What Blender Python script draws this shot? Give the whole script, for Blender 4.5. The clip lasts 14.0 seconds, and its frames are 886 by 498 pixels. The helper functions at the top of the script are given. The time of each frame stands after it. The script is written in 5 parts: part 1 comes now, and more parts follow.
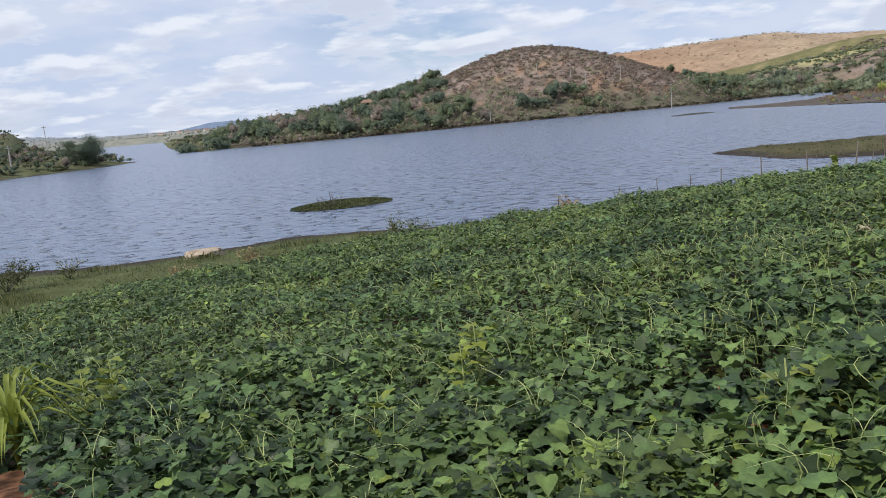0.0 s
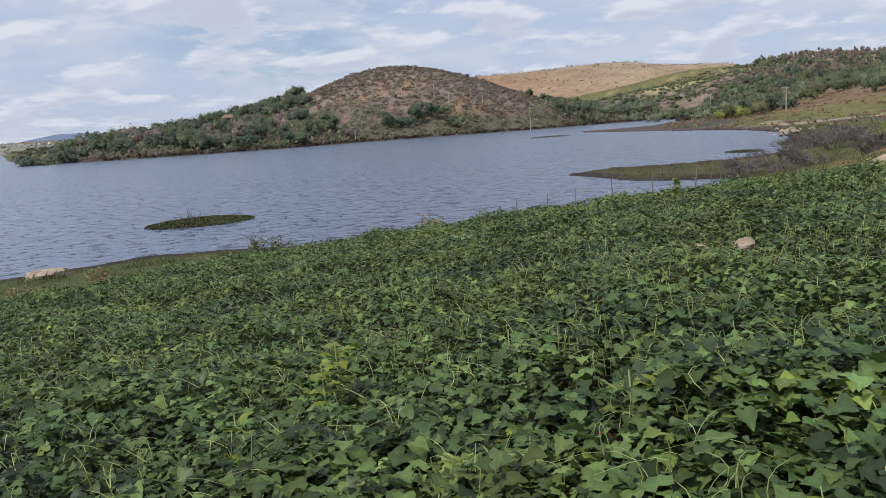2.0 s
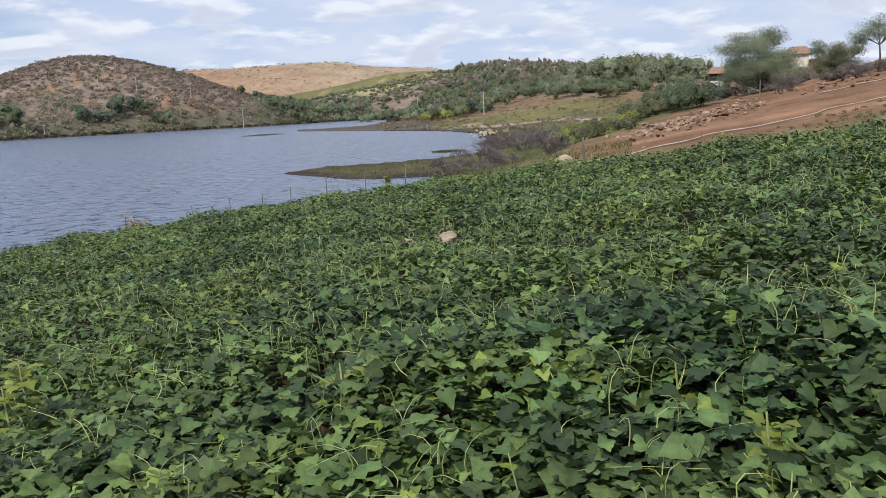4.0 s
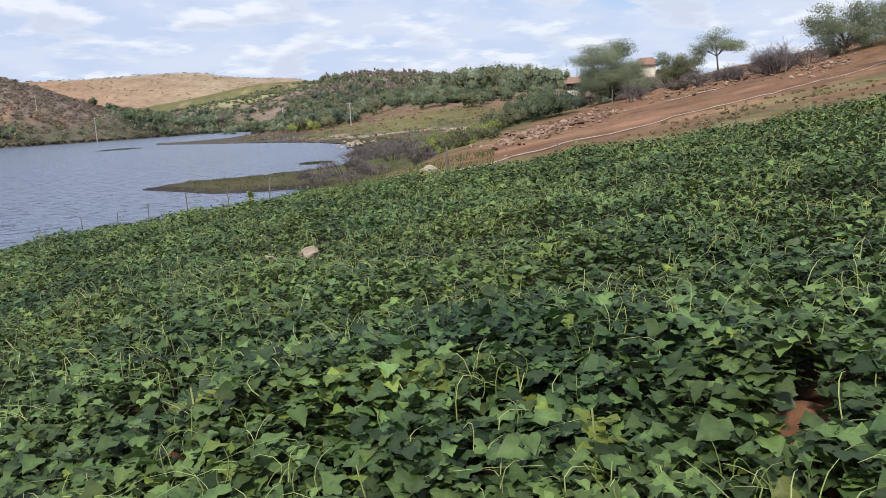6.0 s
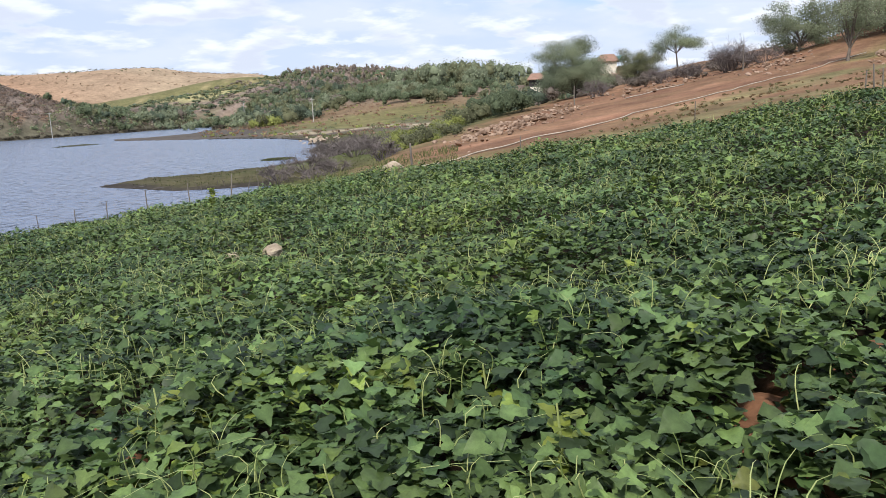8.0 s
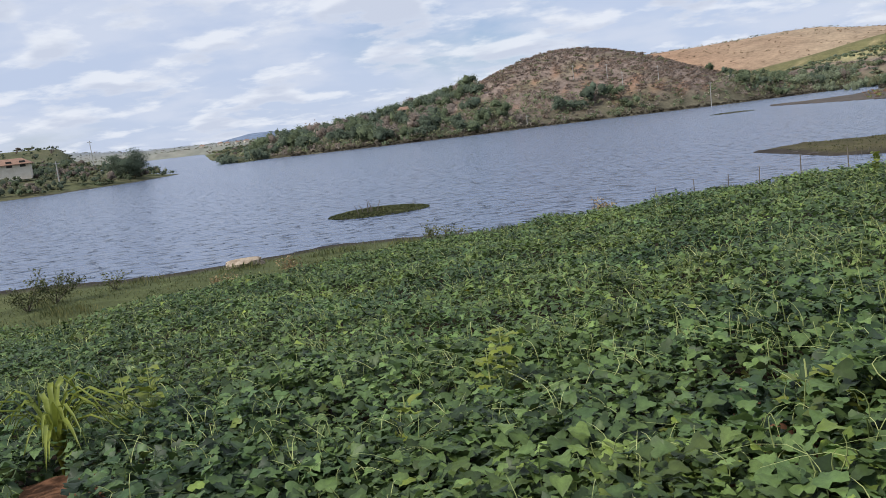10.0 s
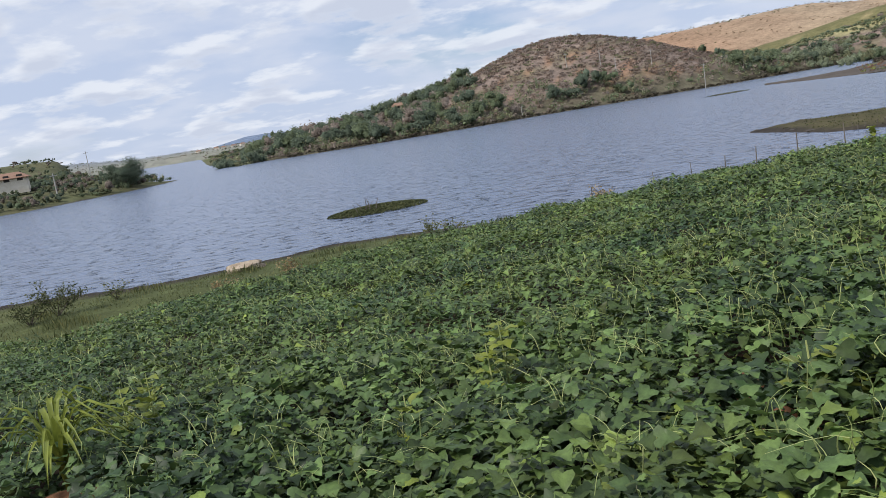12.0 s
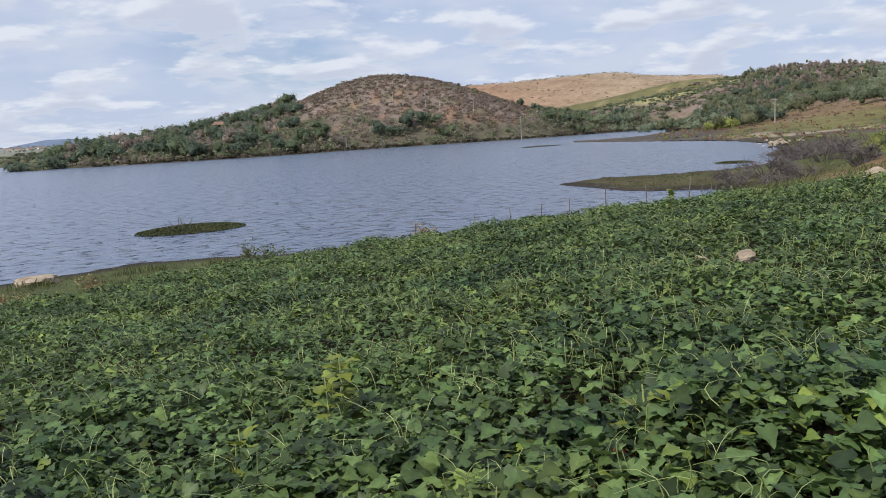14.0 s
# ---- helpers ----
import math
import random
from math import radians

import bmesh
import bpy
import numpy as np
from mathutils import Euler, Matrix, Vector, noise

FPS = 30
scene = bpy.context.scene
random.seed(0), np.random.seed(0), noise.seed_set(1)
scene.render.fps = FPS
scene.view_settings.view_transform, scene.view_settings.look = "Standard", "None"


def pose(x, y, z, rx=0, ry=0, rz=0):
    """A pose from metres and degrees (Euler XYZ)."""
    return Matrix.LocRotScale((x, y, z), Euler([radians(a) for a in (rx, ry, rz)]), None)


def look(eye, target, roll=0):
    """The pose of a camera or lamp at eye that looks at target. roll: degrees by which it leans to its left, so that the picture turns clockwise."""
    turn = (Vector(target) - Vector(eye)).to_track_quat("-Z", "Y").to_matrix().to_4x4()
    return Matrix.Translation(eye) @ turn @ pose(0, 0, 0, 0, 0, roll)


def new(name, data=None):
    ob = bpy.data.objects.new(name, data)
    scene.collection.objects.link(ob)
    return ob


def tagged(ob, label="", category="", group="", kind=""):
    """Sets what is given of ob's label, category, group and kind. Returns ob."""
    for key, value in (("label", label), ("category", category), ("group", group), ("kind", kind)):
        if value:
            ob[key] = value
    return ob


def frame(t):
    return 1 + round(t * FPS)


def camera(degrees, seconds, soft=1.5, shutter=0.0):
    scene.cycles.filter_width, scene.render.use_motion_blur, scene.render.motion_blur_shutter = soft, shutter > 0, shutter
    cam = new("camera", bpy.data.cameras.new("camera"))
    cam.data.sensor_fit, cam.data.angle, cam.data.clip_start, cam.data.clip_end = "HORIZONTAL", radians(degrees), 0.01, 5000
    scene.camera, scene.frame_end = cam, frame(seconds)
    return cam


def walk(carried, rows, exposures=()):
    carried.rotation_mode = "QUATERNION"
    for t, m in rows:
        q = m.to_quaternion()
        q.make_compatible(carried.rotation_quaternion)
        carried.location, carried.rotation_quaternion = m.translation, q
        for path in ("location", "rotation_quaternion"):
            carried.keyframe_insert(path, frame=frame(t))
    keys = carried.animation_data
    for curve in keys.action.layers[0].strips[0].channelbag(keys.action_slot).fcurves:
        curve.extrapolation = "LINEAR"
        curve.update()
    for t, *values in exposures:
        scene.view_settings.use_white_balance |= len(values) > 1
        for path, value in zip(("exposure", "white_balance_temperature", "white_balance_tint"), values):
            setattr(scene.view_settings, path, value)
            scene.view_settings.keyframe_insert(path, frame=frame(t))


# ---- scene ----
# ---------------------------------------------------------------- camera
cam = camera(58.4, 14.0, soft=0.7)
walk(cam, [
    (0, pose(-0.000, 0.000, 4.000, 80.44, 5.08, -0.85)),
    (0.5, pose(0.007, 0.029, 3.996, 81.16, 4.42, 0.44)),
    (1, pose(0.005, 0.013, 3.996, 82.53, 3.79, -0.97)),
    (1.5, pose(0.013, -0.011, 4.004, 82.23, 3.39, -4.80)),
    (2, pose(0.021, -0.022, 4.006, 81.01, 3.75, -10.49)),
    (2.5, pose(0.029, -0.029, 4.007, 81.32, 3.50, -16.50)),
    (3, pose(0.040, -0.036, 4.006, 80.95, 3.51, -21.08)),
    (3.5, pose(0.052, -0.037, 4.002, 80.47, 2.93, -26.35)),
    (3.7, pose(0.053, -0.038, 3.998, 80.17, 2.69, -28.34)),
    (5.8, pose(0.090, -0.159, 4.037, 80.05, 2.73, -38.64)),
    (6, pose(0.088, -0.161, 4.033, 80.11, 2.95, -40.13)),
    (6.5, pose(0.095, -0.167, 4.036, 80.21, 2.48, -43.70)),
    (7, pose(0.103, -0.168, 4.034, 79.83, 2.87, -44.48)),
    (7.5, pose(0.098, -0.174, 4.038, 79.72, 2.81, -44.97)),
    (8, pose(0.079, -0.165, 4.040, 79.69, 2.86, -42.76)),
    (8.5, pose(0.040, -0.152, 4.045, 79.82, 3.31, -31.30)),
    (9, pose(0.001, -0.139, 4.037, 81.43, 4.17, -9.24)),
    (9.2, pose(0.037, -0.106, 4.012, 81.00, 4.42, -4.45)),
    (9.6, pose(0.060, -0.080, 4.010, 80.90, 5.30, 0.20)),
    (10.3, pose(0.092, -0.045, 4.008, 81.20, 7.00, 2.20)),
    (11.3, pose(0.111, -0.017, 4.007, 81.05, 8.62, 0.64)),
    (11.5, pose(0.100, -0.020, 4.002, 80.30, 8.91, -0.10)),
    (12, pose(0.106, -0.022, 4.007, 80.63, 9.18, 1.43)),
    (12.5, pose(0.095, -0.012, 4.009, 81.63, 6.80, -0.13)),
    (13, pose(0.078, 0.018, 4.012, 81.19, 3.24, -5.70)),
    (13.5, pose(-0.001, 0.015, 4.019, 82.01, 2.85, -8.93)),
    (14, pose(-0.050, 0.033, 4.018, 81.59, 3.29, -11.15)),
], exposures=[(0.0, 0.17), (0.8, 0.04), (1.5, -0.08), (2.2, 0.0), (3.0, 0.08), (3.7, 0.18), (5.8, 0.27), (7.0, 0.33), (7.5, 0.42), (8.0, 0.46), (8.5, 0.40), (9.0, 0.12), (11.3, 0.12), (12.5, 0.12), (14.0, 0.06)])

# ---------------------------------------------------------------- sky, sun
SUN_AZ, SUN_EL = radians(-125), radians(46)
world = bpy.data.worlds.new("sky")
scene.world = world
world.use_nodes = True
wt = world.node_tree
wt.nodes.clear()


def nd(tree, kind, **values):
    node = tree.nodes.new(kind)
    for key, value in values.items():
        if key in node.inputs:
            node.inputs[key].default_value = value
    return node


w_out = nd(wt, "ShaderNodeOutputWorld")
w_bg = nd(wt, "ShaderNodeBackground", Strength=1.0)
sky = nd(wt, "ShaderNodeTexSky")
sky.sky_type, sky.sun_disc = "NISHITA", False
sky.sun_elevation, sky.sun_rotation = SUN_EL, SUN_AZ
sky.air_density, sky.dust_density, sky.ozone_density = 1.0, 0.3, 2.5
dim = nd(wt, "ShaderNodeVectorMath")
dim.operation = "MULTIPLY"
dim.inputs[1].default_value = (0.084, 0.084, 0.098)
wt.links.new(sky.outputs[0], dim.inputs[0])
coord = nd(wt, "ShaderNodeTexCoord")
split = nd(wt, "ShaderNodeSeparateXYZ")
wt.links.new(coord.outputs["Generated"], split.inputs[0])


def wmath(op, a, b=None):
    node = nd(wt, "ShaderNodeMath")
    node.operation = op
    for i, v in enumerate((a, b)):
        if v is None:
            continue
        if isinstance(v, (int, float)):
            node.inputs[i].default_value = v
        else:
            wt.links.new(v, node.inputs[i])
    return node.outputs[0]


up = wmath("MAXIMUM", split.outputs[2], 0.0)
lift = wmath("ADD", up, 0.20)
comb = nd(wt, "ShaderNodeCombineXYZ")
wt.links.new(wmath("DIVIDE", split.outputs[0], lift), comb.inputs[0])
wt.links.new(wmath("DIVIDE", split.outputs[1], lift), comb.inputs[1])


def cloud_layer(scale, detail, rough, lo, hi, offset, above=1.0):
    """Cover of one layer; above < 1 asks for the cover a little higher in the sky."""
    shift = nd(wt, "ShaderNodeVectorMath")
    shift.operation = "MULTIPLY_ADD"
    shift.inputs[1].default_value = (above, above, 1)
    shift.inputs[2].default_value = offset
    wt.links.new(comb.outputs[0], shift.inputs[0])
    tex = nd(wt, "ShaderNodeTexNoise", Scale=scale, Detail=detail, Roughness=rough)
    wt.links.new(shift.outputs[0], tex.inputs["Vector"])
    ramp = nd(wt, "ShaderNodeMapRange")
    ramp.interpolation_type = "SMOOTHSTEP"
    ramp.inputs["From Min"].default_value, ramp.inputs["From Max"].default_value = lo, hi
    wt.links.new(tex.outputs[0], ramp.inputs["Value"])
    return ramp.outputs[0]


def cloud_over(under, cover, share, colour):
    node = nd(wt, "ShaderNodeMix")
    node.data_type = "RGBA"
    wt.links.new(wmath("MULTIPLY", cover, share), node.inputs[0])
    wt.links.new(under, node.inputs[6])
    node.inputs[7].default_value = (*colour, 1)
    return node.outputs[2]


veil = cloud_layer(0.8, 6, 0.5, 0.22, 0.48, (3.0, 1.0, 0))
bank = cloud_layer(2.0, 6, 0.5, 0.42, 0.62, (4.3, 8.2, 0))
puff = cloud_layer(2.9, 8, 0.54, 0.475, 0.60, (7.3, 2.2, 0))
belly = cloud_layer(2.9, 5, 0.46, 0.47, 0.60, (7.3, 2.2, 0), 0.955)
layers = cloud_over(dim.outputs[0], veil, 0.90, (0.50, 0.58, 0.755))
layers = cloud_over(layers, bank, 0.70, (0.60, 0.655, 0.78))
layers = cloud_over(layers, puff, 0.80, (0.765, 0.80, 0.87))
layers = cloud_over(layers, wmath("MULTIPLY", puff, belly), 0.85, (0.515, 0.57, 0.70))
wt.links.new(layers, w_bg.inputs[0])
wt.links.new(w_bg.outputs[0], w_out.inputs[0])

sun = new("sun", bpy.data.lights.new("sun", "SUN"))
sun.data.energy, sun.data.angle, sun.data.color = 3.2, radians(7), (1.0, 0.95, 0.89)
sun.matrix_world = look((0, 0, 60), (-60 * math.sin(SUN_AZ) / math.tan(SUN_EL), -60 * math.cos(SUN_AZ) / math.tan(SUN_EL), 0))


# ---------------------------------------------------------------- materials
def material(name, dark, light, scale=5.0, rough=0.8, bump=0.0, fine=0.0, spec=0.3, attr="", island=0.0,
             object_random=0.0, through_light=0.0, stretch=(1, 1, 1), extra=()):
    """Two tones mixed by noise at two scales; attr: a colour attribute that tints; island: how much pieces vary;
    extra: further (scale, strength) of blotches on top."""
    m = bpy.data.materials.new(name)
    m.use_nodes = True
    t = m.node_tree
    bsdf = t.nodes["Principled BSDF"]
    bsdf.inputs["Roughness"].default_value = rough
    bsdf.inputs["Specular IOR Level"].default_value = spec
    geo = nd(t, "ShaderNodeNewGeometry")
    mp = nd(t, "ShaderNodeMapping", Scale=stretch)
    t.links.new(geo.outputs["Position"], mp.inputs[0])
    big = nd(t, "ShaderNodeTexNoise", Scale=scale, Detail=5.0, Roughness=0.6)
    small = nd(t, "ShaderNodeTexNoise", Scale=scale * 7.3, Detail=4.0, Roughness=0.65)
    for n in (big, small):
        t.links.new(mp.outputs[0], n.inputs["Vector"])
    add = nd(t, "ShaderNodeMath")
    add.operation = "MULTIPLY_ADD"
    add.inputs[1].default_value = 0.45
    t.links.new(small.outputs[0], add.inputs[0])
    half = nd(t, "ShaderNodeMath")
    half.operation = "MULTIPLY_ADD"
    half.inputs[1].default_value, half.inputs[2].default_value = 1.3, -0.37
    t.links.new(big.outputs[0], half.inputs[0])
    t.links.new(half.outputs[0], add.inputs[2])
    fac = add.outputs[0]
    if island or object_random:
        src = geo.outputs["Random Per Island"]
        if object_random:
            src = nd(t, "ShaderNodeObjectInfo").outputs["Random"]
        vary = nd(t, "ShaderNodeMath")
        vary.operation = "MULTIPLY_ADD"
        vary.inputs[1].default_value = island or object_random
        t.links.new(src, vary.inputs[0])
        shift = nd(t, "ShaderNodeMath")
        shift.operation = "SUBTRACT"
        shift.inputs[1].default_value = (island or object_random) * 0.5
        t.links.new(fac, shift.inputs[0])
        t.links.new(shift.outputs[0], vary.inputs[2])
        fac = vary.outputs[0]
    ramp = nd(t, "ShaderNodeValToRGB")
    ramp.color_ramp.elements[0].position, ramp.color_ramp.elements[1].position = 0.22, 0.85
    ramp.color_ramp.elements[0].color, ramp.color_ramp.elements[1].color = (*dark, 1), (*light, 1)
    t.links.new(fac, ramp.inputs[0])
    colour = ramp.outputs[0]
    if attr:
        at = nd(t, "ShaderNodeAttribute")
        at.attribute_name = attr
        mul = nd(t, "ShaderNodeMix")
        mul.data_type, mul.blend_type = "RGBA", "MULTIPLY"
        mul.inputs[0].default_value = 1.0
        t.links.new(colour, mul.inputs[6])
        t.links.new(at.outputs["Color"], mul.inputs[7])
        colour = mul.outputs[2]
    for blotch, strength in extra:
        spot = nd(t, "ShaderNodeTexNoise", Scale=blotch, Detail=6.0, Roughness=0.68)
        t.links.new(mp.outputs[0], spot.inputs["Vector"])
        span = nd(t, "ShaderNodeMapRange")
        span.inputs["From Min"].default_value, span.inputs["From Max"].default_value = 0.28, 0.72
        span.inputs["To Min"].default_value, span.inputs["To Max"].default_value = 1 - strength, 1 + strength
        t.links.new(spot.outputs[0], span.inputs["Value"])
        times = nd(t, "ShaderNodeMix")
        times.data_type, times.blend_type = "RGBA", "MULTIPLY"
        times.inputs[0].default_value = 1.0
        t.links.new(colour, times.inputs[6])
        t.links.new(span.outputs[0], times.inputs[7])
        colour = times.outputs[2]
    t.links.new(colour, bsdf.inputs["Base Color"])
    if bump:
        b = nd(t, "ShaderNodeBump", Strength=bump, Distance=fine or 0.02)
        t.links.new(add.outputs[0], b.inputs["Height"])
        t.links.new(b.outputs[0], bsdf.inputs["Normal"])
    if through_light:
        tr = nd(t, "ShaderNodeBsdfTranslucent")
        t.links.new(colour, tr.inputs[0])
        ms = nd(t, "ShaderNodeMixShader")
        ms.inputs[0].default_value = through_light
        t.links.new(bsdf.outputs[0], ms.inputs[1])
        t.links.new(tr.outputs[0], ms.inputs[2])
        t.links.new(ms.outputs[0], t.nodes["Material Output"].inputs[0])
    return m


M_GROUND = material("ground_cover", (0.72, 0.72, 0.72), (1.25, 1.25, 1.25), 0.9, 0.95, 0.6, 0.06, 0.1, attr="cover", extra=((0.035, 0.28), (0.22, 0.25), (1.7, 0.22), (8.0, 0.25)))
M_LEAF = material("vine_leaf", (0.032, 0.060, 0.021), (0.124, 0.189, 0.056), 0.6, 0.52, 0.0, 0, 0.35, attr="tone", island=0.5, through_light=0.2, extra=((38.0, 0.32),))
M_LEAF_PART = material("vine_leaf_near", (0.032, 0.060, 0.021), (0.124, 0.189, 0.056), 0.6, 0.52, 0.0, 0, 0.35, attr="tone", object_random=0.5, through_light=0.2, extra=((38.0, 0.32),))
M_STEM = material("vine_stem", (0.15, 0.20, 0.055), (0.44, 0.47, 0.19), 3.0, 0.6, island=0.6)
M_BRIGHT = material("bright_leaf", (0.125, 0.165, 0.027), (0.28, 0.32, 0.06), 4.0, 0.5, island=0.5, through_light=0.3)
M_SCRUB = material("scrub_foliage", (1.0, 1.0, 1.0), (1.6, 1.6, 1.6), 0.3, 0.9, attr="tone", island=0.3, spec=0.1, through_light=0.48)
M_BARK = material("bark", (0.07, 0.055, 0.045), (0.20, 0.17, 0.14), 6.0, 0.9, 0.6, 0.02, 0.1, stretch=(1, 1, 0.25))
M_TWIG = material("dry_twigs", (0.085, 0.072, 0.07), (0.195, 0.168, 0.16), 4.0, 0.9, island=0.6, spec=0.1)
M_ROCK = material("pale_rock", (0.24, 0.185, 0.13), (0.52, 0.43, 0.33), 4.0, 0.85, 0.7, 0.03, 0.2)
M_RUBBLE = material("rubble_stone", (0.14, 0.09, 0.062), (0.37, 0.265, 0.195), 2.5, 0.9, 0.7, 0.04, 0.1, object_random=0.6)
M_POST = material("weathered_wood", (0.07, 0.06, 0.05), (0.21, 0.185, 0.16), 9.0, 0.9, 0.5, 0.01, 0.1, stretch=(1, 1, 0.15))
M_PIPE = material("pale_hose", (0.30, 0.245, 0.19), (0.54, 0.47, 0.38), 2.0, 0.5)
M_PLASTER = material("pale_plaster", (0.60, 0.54, 0.44), (0.78, 0.73, 0.63), 0.8, 0.9)
M_ROOF = material("clay_roof", (0.21, 0.125, 0.09), (0.34, 0.21, 0.15), 1.5, 0.85)
M_DARK = material("dark_opening", (0.02, 0.02, 0.02), (0.05, 0.045, 0.04), 2.0, 0.6)
M_CONCRETE = material("concrete_pole", (0.34, 0.33, 0.30), (0.50, 0.48, 0.45), 0.6, 0.85)
M_GRASS = material("shore_grass", (0.06, 0.08, 0.028), (0.19, 0.19, 0.075), 0.5, 0.8, island=0.8, through_light=0.2)
M_STRAW = material("dry_straw", (0.20, 0.15, 0.07), (0.44, 0.33, 0.18), 0.8, 0.8, island=0.7, through_light=0.2)
M_MARSH = material("marsh_plants", (0.045, 0.058, 0.022), (0.115, 0.122, 0.05), 0.35, 0.8, island=0.8, through_light=0.15)
M_TEAL = material("teal_panel", (0.12, 0.28, 0.30), (0.2, 0.4, 0.42), 2.0, 0.5)

M_WATER = bpy.data.materials.new("lake_water")
M_WATER.use_nodes = True
_t = M_WATER.node_tree
_b = _t.nodes["Principled BSDF"]
_b.inputs["Base Color"].default_value = (0.128, 0.165, 0.245, 1)
_b.inputs["Roughness"].default_value = 0.2
_b.inputs["IOR"].default_value = 1.33
_geo = nd(_t, "ShaderNodeNewGeometry")
_mp = nd(_t, "ShaderNodeMapping", Scale=(0.38, 1.25, 1.0), Rotation=(0, 0, 0.12))
_t.links.new(_geo.outputs["Position"], _mp.inputs[0])
_n1 = nd(_t, "ShaderNodeTexNoise", Scale=1.7, Detail=2.5, Roughness=0.6, Distortion=0.4)
_n2 = nd(_t, "ShaderNodeTexNoise", Scale=0.28, Detail=3.0, Roughness=0.5)
_add = nd(_t, "ShaderNodeMath")
_add.operation = "MULTIPLY_ADD"
_add.inputs[1].default_value = 0.8
for _n in (_n1, _n2):
    _t.links.new(_mp.outputs[0], _n.inputs["Vector"])
_t.links.new(_n1.outputs[0], _add.inputs[0])
_t.links.new(_n2.outputs[0], _add.inputs[2])
_mp2 = nd(_t, "ShaderNodeMapping", Scale=(0.9, 1.25, 1.0), Rotation=(0, 0, -0.2))
_t.links.new(_geo.outputs["Position"], _mp2.inputs[0])
_n3 = nd(_t, "ShaderNodeTexNoise", Scale=1.5, Detail=1.5, Roughness=0.5)
_t.links.new(_mp2.outputs[0], _n3.inputs["Vector"])
_crest = nd(_t, "ShaderNodeMapRange")
_crest.inputs["From Min"].default_value, _crest.inputs["From Max"].default_value = 0.58, 0.72
_crest.inputs["To Max"].default_value = 2.4
_t.links.new(_n3.outputs[0], _crest.inputs["Value"])
_sum = nd(_t, "ShaderNodeMath")
_sum.operation = "ADD"
_t.links.new(_add.outputs[0], _sum.inputs[0])
_t.links.new(_crest.outputs[0], _sum.inputs[1])
_bp = nd(_t, "ShaderNodeBump", Strength=0.9, Distance=0.34)
_t.links.new(_sum.outputs[0], _bp.inputs["Height"])
_t.links.new(_bp.outputs[0], _b.inputs["Normal"])


# ---------------------------------------------------------------- mesh helpers
def mesh_of(name, verts, faces, mat, smooth=False):
    """A mesh from vertex and equal-sided face arrays."""
    verts, faces = np.asarray(verts, np.float32), np.asarray(faces, np.int32)
    me = bpy.data.meshes.new(name)
    n, k = faces.shape
    me.vertices.add(len(verts))
    me.vertices.foreach_set("co", verts.ravel())
    me.loops.add(n * k)
    me.loops.foreach_set("vertex_index", faces.ravel())
    me.polygons.add(n)
    me.polygons.foreach_set("loop_start", np.arange(n, dtype=np.int32) * k)
    me.polygons.foreach_set("use_smooth", np.full(n, smooth, bool))
    me.update(calc_edges=True)
    me.materials.append(mat)
    return me


def tint(me, name, rgb):
    at = me.color_attributes.new(name, "FLOAT_COLOR", "POINT")
    at.data.foreach_set("color", np.hstack([rgb, np.ones((len(rgb), 1))]).astype(np.float32).ravel())


def part(name, me, parent, label=""):
    ob = new(name, me)
    ob.parent = parent
    return tagged(ob, label)


def empty(name, x, y, z, label, category, group="", kind="", turn=0.0):
    ob = new(name)
    ob.matrix_basis = pose(x, y, z, 0, 0, turn)
    return tagged(ob, label, category, group, kind)


def tube_arrays(path, radii, sides=6):
    """Vertices and quads of a tapered tube along a path, closed at both ends by tiny rings."""
    path = [Vector(p) for p in path]
    verts, faces = [], []
    for i, p in enumerate(path):
        a, b = path[max(i - 1, 0)], path[min(i + 1, len(path) - 1)]
        d = (b - a).normalized()
        s = d.cross(Vector((0.31, 0.95, 0.05))).normalized()
        u = s.cross(d)
        for k in range(sides):
            w = 2 * math.pi * k / sides
            verts.append(p + (s * math.cos(w) + u * math.sin(w)) * radii[i])
    for i in range(len(path) - 1):
        for k in range(sides):
            q = (k + 1) % sides
            faces.append((i * sides + k, i * sides + q, (i + 1) * sides + q, (i + 1) * sides + k))
    for end, at in ((0, path[0]), (len(path) - 1, path[-1])):
        c = len(verts)
        verts.append(at)
        for k in range(0, sides - 1, 2):
            faces.append((end * sides + k, end * sides + (k + 1) % sides, end * sides + (k + 2) % sides, c))
    return np.array([tuple(v) for v in verts]), np.array(faces)


def join(pieces):
    verts, faces, base = [], [], 0
    for v, f in pieces:
        verts.append(v)
        faces.append(np.asarray(f) + base)
        base += len(v)
    return np.vstack(verts), np.vstack(faces)


def box_arrays(x0, y0, z0, x1, y1, z1):
    v = np.array([(x, y, z) for z in (z0, z1) for y in (y0, y1) for x in (x0, x1)], float)
    f = np.array([(0, 2, 3, 1), (4, 5, 7, 6), (0, 1, 5, 4), (2, 6, 7, 3), (0, 4, 6, 2), (1, 3, 7, 5)])
    return v, f


